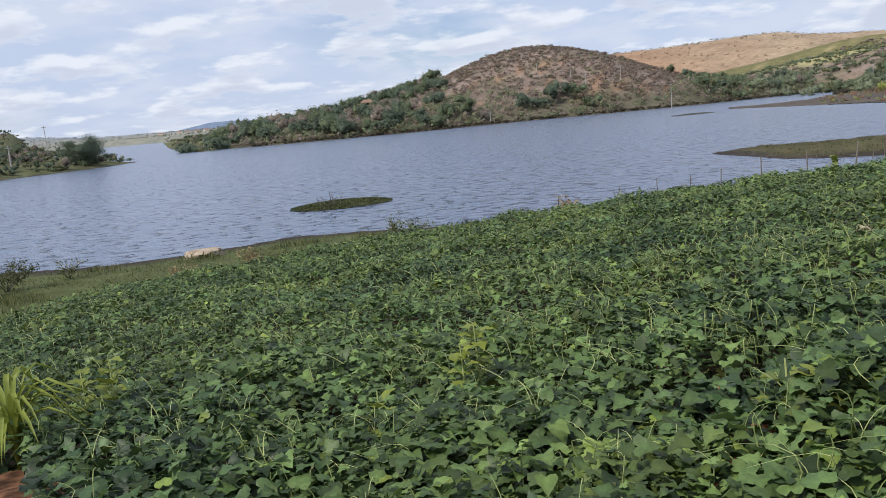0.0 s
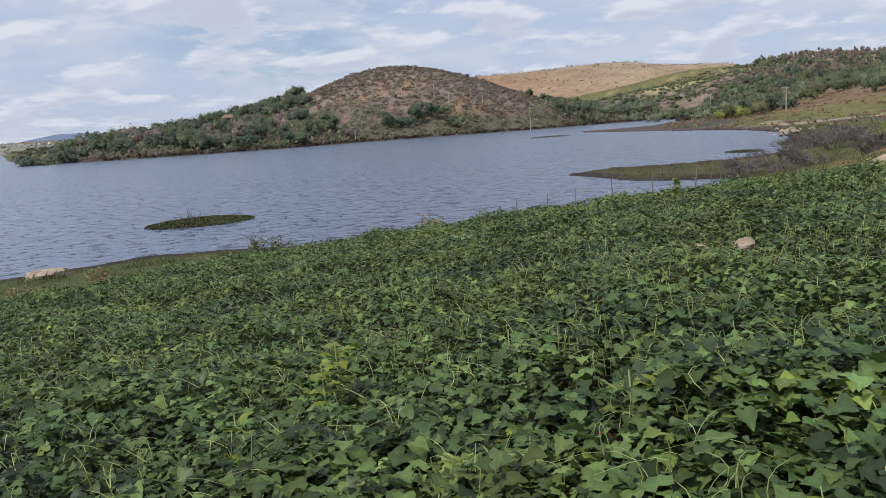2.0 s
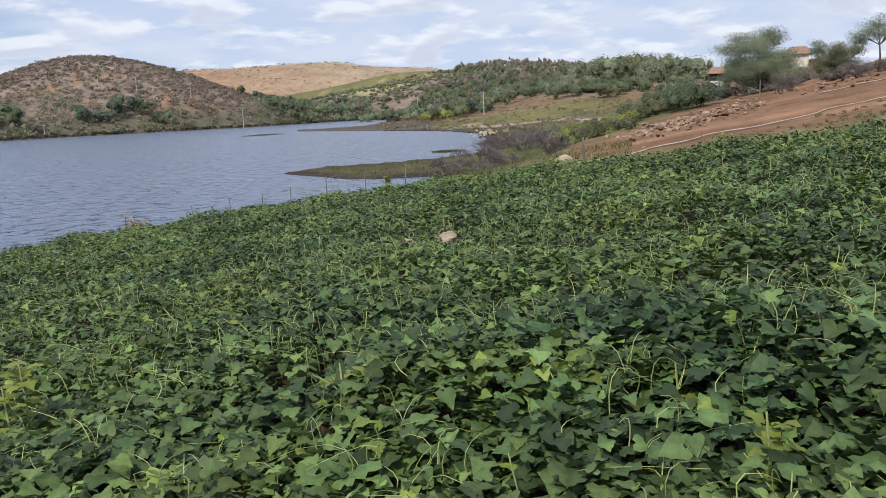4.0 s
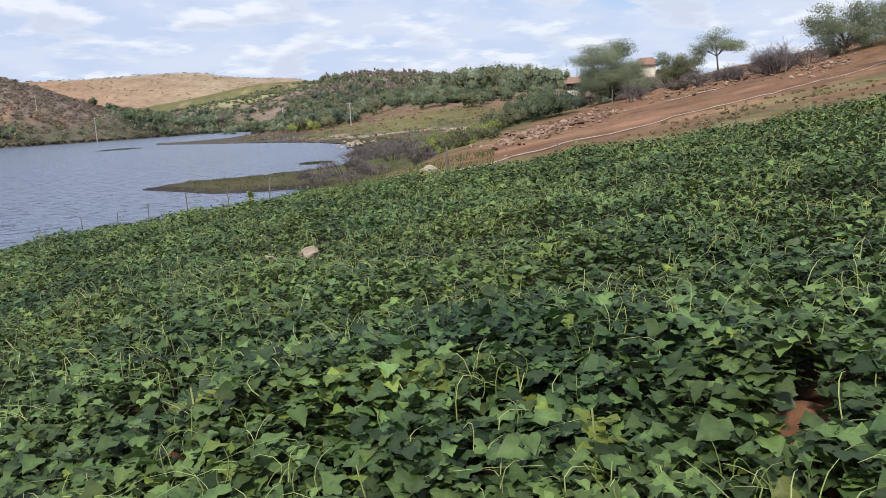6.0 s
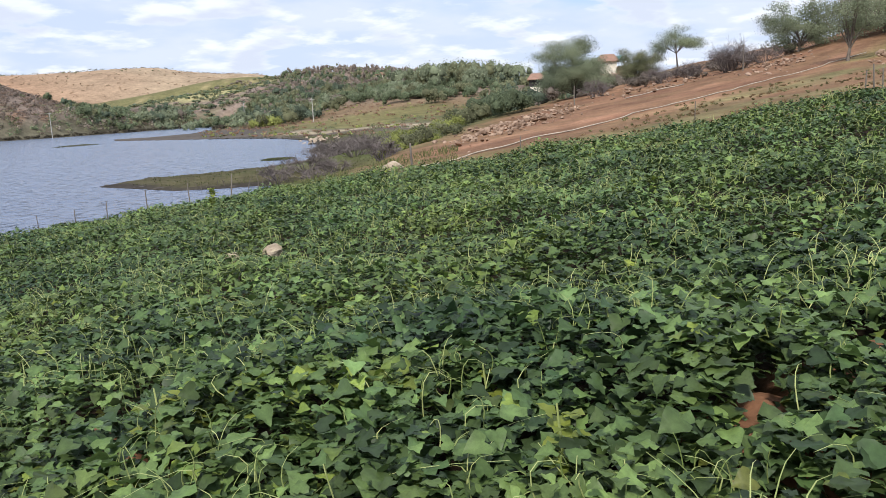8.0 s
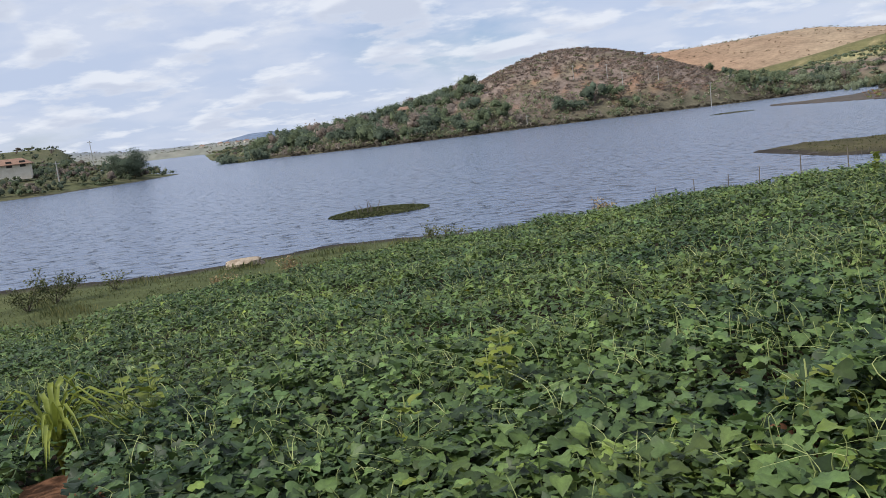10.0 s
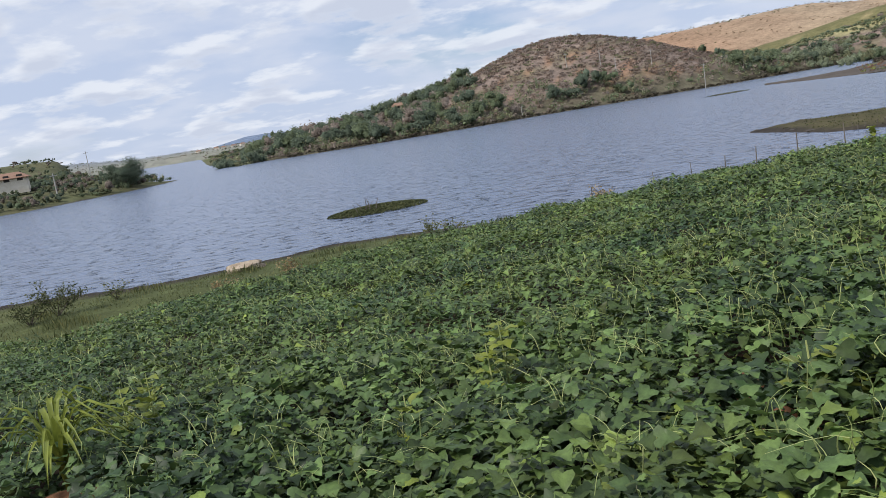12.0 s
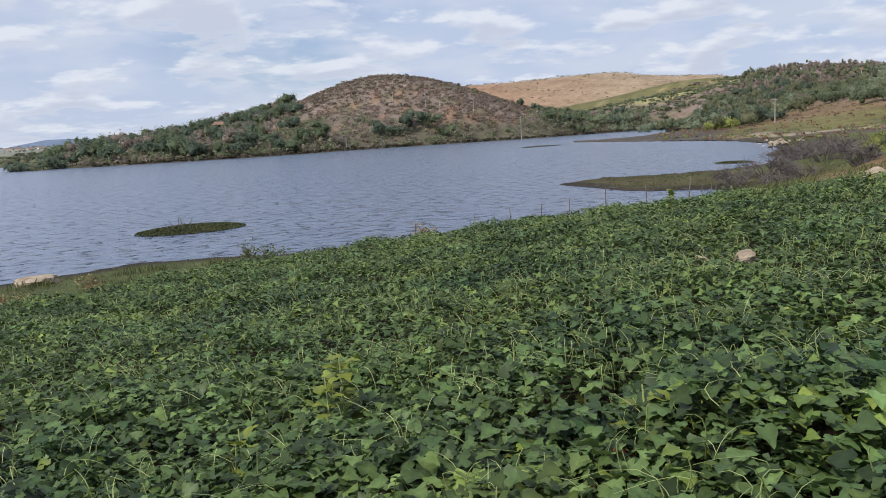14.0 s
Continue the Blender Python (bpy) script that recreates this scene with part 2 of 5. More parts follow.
def quads_arrays(centres, size, rng, flat=0.0, out=None):
    """Many small leaf-like diamonds. flat: how level they lie; out: the way each one faces, roughly."""
    n = len(centres)
    a = rng.normal(size=(n, 3))
    if out is not None:
        face = out / (np.linalg.norm(out, axis=1, keepdims=True) + 1e-6) + rng.normal(size=(n, 3)) * 0.42
        face /= np.linalg.norm(face, axis=1, keepdims=True)
        a -= face * (a * face).sum(1, keepdims=True)
        a /= np.linalg.norm(a, axis=1, keepdims=True)
        b = np.cross(face, a)
    else:
        a[:, 2] *= 1 - flat
        a /= np.linalg.norm(a, axis=1, keepdims=True)
        b = rng.normal(size=(n, 3))
        b[:, 2] *= 1 - flat
        b -= a * (a * b).sum(1, keepdims=True)
        b /= np.linalg.norm(b, axis=1, keepdims=True)
    s = (np.broadcast_to(size, n) * rng.uniform(0.6, 1.4, n))[:, None]
    v = np.stack([centres - a * s, centres - b * s * 0.7, centres + a * s, centres + b * s * 0.7], 1).reshape(-1, 3)
    return v, np.arange(4 * n).reshape(n, 4)


def round_shading(me, out):
    """Leaf masses shade as rounded clumps: every leaf's normal leans the way its clump faces."""
    flat = np.zeros(len(me.polygons) * 3, np.float32)
    me.polygons.foreach_get("normal", flat)
    n = out / (np.linalg.norm(out, axis=1, keepdims=True) + 1e-6) * 0.8 + flat.reshape(-1, 3) * 0.35
    n /= np.linalg.norm(n, axis=1, keepdims=True) + 1e-6
    me.polygons.foreach_set("use_smooth", np.ones(len(me.polygons), bool))
    me.normals_split_custom_set_from_vertices(np.repeat(n, 4, 0).tolist())


# ---------------------------------------------------------------- the lie of the land (water level is z = 0)
NEAR_SHORE = [(-400, -60), (-160, 10), (-60, 24), (-30, 26.5), (-15.2, 27), (-12, 26.5), (-9.4, 27), (-7.4, 28.2), (-5.6, 29.6),
              (-2, 29.3), (5, 27), (11, 26), (16, 27), (20.5, 32), (23.5, 37), (23, 40.6), (21, 41.4), (19.2, 43.3), (18.7, 47),
              (17.9, 51.8), (22, 54), (25.7, 53.4), (30.3, 53.7), (35, 55.4), (40.8, 60.5), (46, 70), (53, 78.5), (63.5, 97), (68, 112),
              (69, 126), (65, 146), (62.5, 169), (68, 186)]
FAR_SHORE = [(77, 184), (91, 194), (109, 220), (152, 288), (166, 318), (145, 305), (116, 286), (86, 264), (51, 254), (25, 248), (-3, 230), (-26, 226), (-50, 228), (-73, 246),
             (-82, 300), (-113, 345), (-300, 900), (-640, 1900), (-824, 2000), (-420, 900), (-150, 300), (-85, 200), (-63.5, 174), (-63.4, 148),
             (-67, 141), (-70.2, 129), (-95, 112), (-170, 95), (-400, 60)]
SHORE = np.array(NEAR_SHORE + FAR_SHORE, float)


def shore_distance(x, y):
    """Metres to the lake's edge: positive on land, negative on the water."""
    x, y = np.asarray(x, float).ravel(), np.asarray(y, float).ravel()
    best, inside = np.full(x.shape, 1e18), np.zeros(x.shape, bool)
    for (ax, ay), (bx, by) in zip(SHORE, np.roll(SHORE, -1, 0)):
        dx, dy = bx - ax, by - ay
        u = np.clip(((x - ax) * dx + (y - ay) * dy) / (dx * dx + dy * dy), 0, 1)
        best = np.minimum(best, (x - ax - u * dx) ** 2 + (y - ay - u * dy) ** 2)
        cross = (ay > y) != (by > y)
        with np.errstate(divide="ignore", invalid="ignore"):
            inside ^= cross & (x < ax + (y - ay) * dx / (dy if dy else 1e-9))
    return np.where(inside, -1.0, 1.0) * np.sqrt(best)


def step(lo, hi, v):
    u = np.clip((v - lo) / (hi - lo), 0, 1)
    return u * u * (3 - 2 * u)


def wave(x, y, size, seed):
    """Smooth unevenness of about that size, from -1 to 1."""
    rng = np.random.default_rng(seed)
    out = np.zeros(np.shape(x))
    for _ in range(7):
        a, k, p = rng.uniform(0, 6.283), rng.uniform(0.6, 1.7) * 6.283 / size, rng.uniform(0, 6.283)
        out = out + np.sin((x * math.cos(a) + y * math.sin(a)) * k + p)
    return out / 4.0


def bump(x, y, cx, cy, sx, sy, turn=0.0):
    c, s = math.cos(radians(turn)), math.sin(radians(turn))
    u, v = (x - cx) * c + (y - cy) * s, -(x - cx) * s + (y - cy) * c
    return np.exp(-0.5 * ((u / sx) ** 2 + (v / sy) ** 2))


def slope_land(x, y):
    """The hillside that carries the field and the bare earth."""
    e = np.clip(x, 10, 92) - 10
    z = 2.66 + 0.075 * np.clip(x, -60, 140) - 0.085 * y + 0.0004 * e * e
    z = z + 0.0026 * (np.clip(x, 42, 70) - 42) ** 2 * step(33, 22, y)
    return z


def far_land(x, y):
    z = 0.5 + 0.3 * wave(x, y, 40, 3)
    z = z + 22 * bump(x, y, 40, 340, 38, 45) + 6.0 * bump(x, y, 84, 350, 24, 40) + 3.2 * bump(x, y, 44, 340, 17, 25) + 4.5 * bump(x, y, -8, 300, 45, 34) + 1.5 * bump(x, y, -55, 290, 40, 25)
    z = z + 40 * bump(x, y, 310, 800, 210, 120, -15) + 20 * bump(x, y, 60, 820, 160, 120) + 9 * bump(x, y, 350, 750, 75, 70)
    z = z + 15.5 * bump(x, y, 258, 355, 65, 60) + 12 * bump(x, y, 380, 440, 110, 80) + 5 * bump(x, y, 180, 190, 40, 50, 40) + 2.5 * bump(x, y, 140, 155, 30, 22, 40)
    z = z + 6 * bump(x, y, -160, 190, 55, 60) + 14.5 * bump(x, y, -255, 420, 75, 70)
    r, az = np.hypot(x, y), np.degrees(np.arctan2(x, y))
    z = z + 4.2 * step(185, 285, r) * step(26, 31, az) * step(75, 60, az)
    z = z + step(1500, 2600, r) * (20 + 10 * wave(x, y, 900, 5)) + 30 * bump(x, y, -820, 3300, 260, 300) + 20 * bump(x, y, -850, 3220, 90, 220)
    z = z + 26 * bump(x, y, -1260, 2380, 150, 220)
    # two grassy knolls in front of the bare ridge
    z = np.maximum(z, 28.5 * bump(x, y, 284, 482, 98, 48, -30.5))
    z = np.maximum(z, 19.6 * bump(x, y, 232, 386, 66, 36, -31))
    z = z + np.clip(wave(x, y, 130, 9), -0.6, 2) * 1.6 * step(60, 200, z * 10)
    return z


# small openings in the vines where red soil shows: bearing, nearest and farthest metres, half-width in degrees
BARE = [(68.7, 2.34, 2.80, 1.7), (74.8, 2.95, 3.40, 1.7), (18.6, 3.2, 3.7, 0.9), (20.8, 2.8, 3.2, 0.8), (-31.8, 3.2, 4.6, 2.4)]


def bare_spot(x, y, grow=1.0):
    r, az = np.hypot(x, y), np.degrees(np.arctan2(x, y))
    b = np.zeros(np.shape(x))
    for a, r0, r1, w in BARE:
        b = np.maximum(b, np.exp(-((az - a) / (w * grow)) ** 2) * step(r0 - 0.15 * grow, r0 + 0.15, r) * step(r1 + 0.15 * grow, r1 - 0.15, r))
    return b


def ground_z(x, y):
    x, y = np.asarray(x, float), np.asarray(y, float)
    shape = x.shape
    x, y = x.ravel(), y.ravel()
    d = shore_distance(x, y)
    # where the near slope gives way to the valley
    along = (y - 30) - 0.18 * (x - 20)
    w = 1 - step(4, 40, along - np.clip(x - 40, 0, 60) * 0.25)
    near = np.maximum(slope_land(x, y), 0.25) + 0.03 * wave(x, y, 5, 1) + 0.26 * bare_spot(x, y, 3.5) + 0.02 * bare_spot(x, y) * wave(x, y, 0.35, 2)
    land = near * w + far_land(x, y) * (1 - w)
    land = np.where(y > 120, far_land(x, y), land)
    # the wet flats round the bay lie almost level with the water
    flat = step(45, 60, y) * step(280, 230, y) * step(150, 110, x - 0.25 * y) * (x > 15) * step(60, 12, d)
    land = land * (1 - flat) + (0.10 + 0.010 * np.clip(d, 0, 60)) * flat
    rise = step(0, 1, d / (5 + 9 * step(27, 39, y)))
    bank = 0.13 * step(0.0, 0.7, d) * (y > 33) * (x > 10) * (y < 130) * (0.75 + 0.5 * wave(x, y, 3.0, 19))
    z = np.where(d > 0, 0.03 + (land - 0.03) * rise + bank, np.maximum(d * 0.12, -1.2))
    return z.reshape(shape)


def gz(x, y):
    return float(ground_z(np.array([x]), np.array([y]))[0])


def polar(az, r):
    return r * math.sin(radians(az)), r * math.cos(radians(az))


# ---------------------------------------------------------------- ground
FIELD_REACH = 16.5   # how far the vines reach down the slope


def field_edge(az):
    """Distance of the vine field's edge from where the camera stands, by compass angle."""
    az = np.asarray(az, float)
    return FIELD_REACH + 1.6 * step(-30, -6, az) - 1.6 * step(22, 44, az) + 0.8 * step(60, 67, az) - 1.0 * step(-14, -30, az) - 6 * step(80, 120, np.abs(az - 20))


def blend(a, b, w):
    return a * (1 - w)[:, None] + np.asarray(b) * w[:, None]


def ground_cover(x, y, z):
    n1, n2, n3 = wave(x, y, 7, 21), wave(x, y, 26, 22), wave(x, y, 90, 23)
    r, az = np.hypot(x, y), np.degrees(np.arctan2(x, y))
    d = shore_distance(x, y)
    soil, grass, straw, mud = (0.235, 0.122, 0.074), (0.085, 0.10, 0.04), (0.26, 0.21, 0.105), (0.045, 0.038, 0.032)
    c = np.tile(np.array(grass), (len(x), 1))
    c = blend(c, straw, step(-0.1, 1.2, n2 + 0.4 * n1) * 0.7)
    # bare earth of the hillside
    earth = step(11, 19, x - 0.02 * r) * (1 - step(0, 8, (y - 16) - 0.62 * (x - 12))) * (r > 12)
    c = blend(c, soil, earth * (0.85 + 0.15 * np.clip(n1, -1, 1)))
    c = blend(c, (0.16, 0.15, 0.06), earth * step(-0.7, 0.7, n1 + 0.5 * n2) * step(1.0, -2.0, (y - 16.8) - 0.05 * (x - 13)) * 0.85)
    lower = step(1.0, 0.75, r / np.clip(28.5 + (az - 52) * 1.2, 22, 60)) * (r > 12)
    c = blend(c, (0.19, 0.165, 0.08), earth * lower * step(-0.8, 0.6, n1 + 0.6 * wave(x * 0.3, y, 2.2, 29)) * 0.75)
    c = blend(c, (0.17, 0.09, 0.055), earth * step(0.0, 0.8, wave(x * 0.22 + y * 0.05, y * 1.3, 3.0, 27)) * 0.55)
    c = blend(c, (0.33, 0.18, 0.11), earth * step(0.1, 0.9, wave(x * 0.3, y, 4.0, 28)) * 0.5)
    # valley floor: reed green, reddish marsh, ochre
    valley = step(40, 60, y) * (x > 20) * ((y < 215) | (x > 110)) * (1 - step(5, 9, z))
    rw = r + 9 * n2 + 3 * n1
    c = blend(c, (0.12, 0.13, 0.045), valley * 0.9)
    c = blend(c, (0.10, 0.082, 0.065), valley * step(105, 120, rw) * step(30, 27.5, az))
    c = blend(c, (0.115, 0.09, 0.075), valley * step(120, 138, rw) * step(170, 150, rw))
    c = blend(c, (0.36, 0.30, 0.20), valley * step(139, 146, rw) * step(158, 151, rw) * 0.85)
    c = blend(c, (0.155, 0.138, 0.06), valley * step(160, 172, rw))
    c = blend(c, (0.19, 0.132, 0.078), np.maximum(valley, step(26, 31, az) * step(52, 46, az) * (y > 100) * (z < 9)) * step(186, 208, rw) * step(400, 340, rw))
    c = blend(c, (0.085, 0.075, 0.038), step(9, 4, d) * step(36, 40, y) * (x > 15) * (r < 120))
    c = blend(c, (0.10, 0.085, 0.072), step(31.5, 29.5, az) * (az > 15) * (r > 95) * (r < 235) * (y < 212) * (z < 2))
    # scrub hills
    hill = np.maximum(step(4, 9, z) * (y > 120), step(0.5, 2.0, z) * (y > 212)) * (x > -90)
    c = blend(c, (0.235, 0.182, 0.150), hill * step(600, 500, r * (az > 27)))
    c = blend(c, (0.175, 0.15, 0.10), hill * step(0.0, 0.7, n2))
    c = blend(c, (0.30, 0.18, 0.115), hill * step(0.4, 1.0, n1 + 0.4 * n3) * 0.8)
    c = blend(c, (0.115, 0.105, 0.072), step(15, 8, d + 2 * n1) * (y > 212) * (y < 330) * (x > -80) * (x < 150))
    tan = step(470, 620, y + 0.25 * x) * (y > 300) * (x > -60)
    c = blend(c, (0.32, 0.225, 0.15), tan)
    c = blend(c, (0.36, 0.20, 0.12), tan * step(260, 120, x) * 0.8)
    c = blend(c, (0.36, 0.28, 0.19), tan * step(18, 25, az + 2 * n3) * 0.7)
    green_knoll = step(0.30, 0.42, bump(x, y, 284, 482, 98, 48, -30.5)) * (r > 440)
    c = blend(c, (0.155, 0.145, 0.065), green_knoll)
    c = blend(c, (0.34, 0.27, 0.15), green_knoll * step(0.4, 1.1, n2 + n1 * 0.5) * 0.6)
    low_knoll = step(0.55, 0.70, bump(x, y, 232, 386, 66, 36, -31)) * (az < 31.5)
    c = blend(c, (0.13, 0.125, 0.06), low_knoll)
    c = blend(c, (0.33, 0.30, 0.15), low_knoll * step(416, 424, r))
    # haze put into the colour: far land fades to grey, then to blue
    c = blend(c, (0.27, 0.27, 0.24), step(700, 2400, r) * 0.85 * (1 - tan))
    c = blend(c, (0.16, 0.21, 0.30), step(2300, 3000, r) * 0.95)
    c = blend(c, (0.115, 0.115, 0.065), (x < -58) * (y < 700) * (y > 60) * (0.75 + 0.2 * np.clip(n2, -1, 1)))
    # under the vines: leaf-gap shade put into the soil colour, openings stay red
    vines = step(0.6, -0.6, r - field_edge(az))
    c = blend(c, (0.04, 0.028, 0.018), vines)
    c = blend(c, (0.25, 0.125, 0.07), vines * step(0.06, 0.3, bare_spot(x, y, 3.2)))
    # wet rim
    c = blend(c, mud, step(1.6, 0.3, d + 0.5 * n1) * (r < 400))
    return np.clip(c, 0.01, 1)


def ground_sheet():
    fine, coarse = np.arange(-46, 92.01, 0.5), np.arange(95, 314, 4.0)
    ang = np.radians(np.concatenate([fine, coarse]))
    rr = [0.25]
    while rr[-1] < 4700:
        r = rr[-1]
        rr.append(r + min(max(0.10, r * (0.015 if r < 75 else 0.022)), 120))
    rad = np.array(rr)
    x = (rad[:, None] * np.sin(ang)).ravel()
    y = (rad[:, None] * np.cos(ang)).ravel()
    z = ground_z(x, y)
    n = len(ang)
    i, k = np.meshgrid(np.arange(len(rad) - 1), np.arange(n), indexing="ij")
    k2 = (k + 1) % n
    f = np.stack([i * n + k, (i + 1) * n + k, (i + 1) * n + k2, i * n + k2], -1).reshape(-1, 4)
    mid = len(x)
    f = np.vstack([f, np.stack([np.arange(0, n, 2), (np.arange(0, n, 2) + 1) % n, (np.arange(0, n, 2) + 2) % n, np.full((n + 1) // 2, mid)], 1)])
    v = np.vstack([np.stack([x, y, z], 1), [(0, 0, gz(0, 0))]])
    me = mesh_of("ground", v, f, M_GROUND, True)
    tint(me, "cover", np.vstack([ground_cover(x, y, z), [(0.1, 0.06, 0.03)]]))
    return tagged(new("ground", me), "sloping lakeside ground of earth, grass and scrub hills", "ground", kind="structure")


ground_sheet()

_v = np.array([(-2600, -200, 0), (900, -200, 0), (900, 2600, 0), (-2600, 2600, 0)], float)
tagged(new("water", mesh_of("water", _v, [(0, 1, 2, 3)], M_WATER)), "grey-blue rippled lake water under a cloudy sky", "water", kind="structure")


# ---------------------------------------------------------------- sweet potato vines
def leaf_shape(lobed):
    """One leaf, heart-shaped or with pointed side lobes, of unit length along y, folded along its rib, its rim a little wavy."""
    if lobed:
        side = [(0.20, -0.22), (0.44, -0.18), (0.66, 0.06), (0.45, 0.25), (0.36, 0.48), (0.16, 0.80)]
    else:
        side = [(0.22, -0.20), (0.50, -0.14), (0.60, 0.12), (0.46, 0.40), (0.30, 0.62), (0.13, 0.84)]
    pts = [(0, 0, 0), (0, 0.45, -0.05), (0, 1.02, -0.16)]
    for s in (1, -1):
        for k, (x, y) in enumerate(side):
            pts.append((s * x, y, 0.16 * x - 0.14 * y * y - 0.08 * (y < 0) + 0.045 * (-1) ** k * s))
    tri = []
    for b, s in ((3, 1), (9, -1)):
        for t in ((0, b, b + 1), (0, b + 1, b + 2), (0, b + 2, 1), (1, b + 2, b + 3), (1, b + 3, b + 4), (1, b + 4, b + 5), (1, b + 5, 2)):
            tri.append(t if s > 0 else t[::-1])
    return np.array(pts, float), np.array(tri)


def small_leaf():
    """A plainer folded leaf for the far rows."""
    pts = [(0, -0.06, 0), (0.60, 0.0, 0.08), (0.30, 0.36, 0.03), (0, 1.0, -0.16), (-0.30, 0.36, 0.03), (-0.60, 0.0, 0.08)]
    return np.array(pts, float), np.array([(0, 1, 2), (0, 2, 3), (0, 3, 4), (0, 4, 5)])


def leaf_turns(n, rng):
    """Rotation matrices: leaves face up, lean and point every way."""
    yaw, tilt, roll = rng.uniform(0, 2 * np.pi, n), rng.normal(-0.15, 0.32, n), rng.normal(0, 0.32, n)
    cy, sy, ct, st, cr, sr = np.cos(yaw), np.sin(yaw), np.cos(tilt), np.sin(tilt), np.cos(roll), np.sin(roll)
    o, l = np.zeros(n), np.ones(n)
    rz = np.stack([cy, -sy, o, sy, cy, o, o, o, l], 1).reshape(n, 3, 3)
    rx = np.stack([l, o, o, o, ct, -st, o, st, ct], 1).reshape(n, 3, 3)
    ry = np.stack([cr, o, sr, o, l, o, -sr, o, cr], 1).reshape(n, 3, 3)
    return rz @ rx @ ry


def canopy_z(x, y):
    x, y = np.asarray(x, float), np.asarray(y, float)
    az = np.degrees(np.arctan2(x, y))
    mound = 0.07 * wave(x, y, 1.7, 31) + 0.06 * wave(x, y, 4.0, 32) + 0.04 * wave(x, y, 0.6, 33)
    crest = 0.10 * step(10, 15, np.hypot(x, y)) * step(61, 65, az) + 0.10 * bump(x, y, 1.5, 2.5, 0.4, 0.35)
    return slope_land(x, y) + 0.40 + mound + crest


def field_points(lo, hi, density, rng, a0=radians(-47), a1=radians(92)):
    """Scattered places in the field between two distances, across the open side."""
    n = int((hi * hi - lo * lo) * 0.5 * (a1 - a0) * density)
    a, r = rng.uniform(a0, a1, n), np.sqrt(rng.uniform(lo * lo, hi * hi, n))
    x, y = r * np.sin(a), r * np.cos(a)
    keep = (r < field_edge(np.degrees(a)) + 0.5 * wave(x, y, 2.5, 41)) & (bare_spot(x, y) < rng.uniform(0.2, 0.75, n))
    thin = step(-1.35, -0.8, wave(x, y, 1.2, 44)) > rng.uniform(0, 1, n) * 0.8
    thin &= step(-1.1, -0.6, wave(x, y, 0.55, 49)) > rng.uniform(0, 1, n) * 0.7
    return x[keep & thin], y[keep & thin]


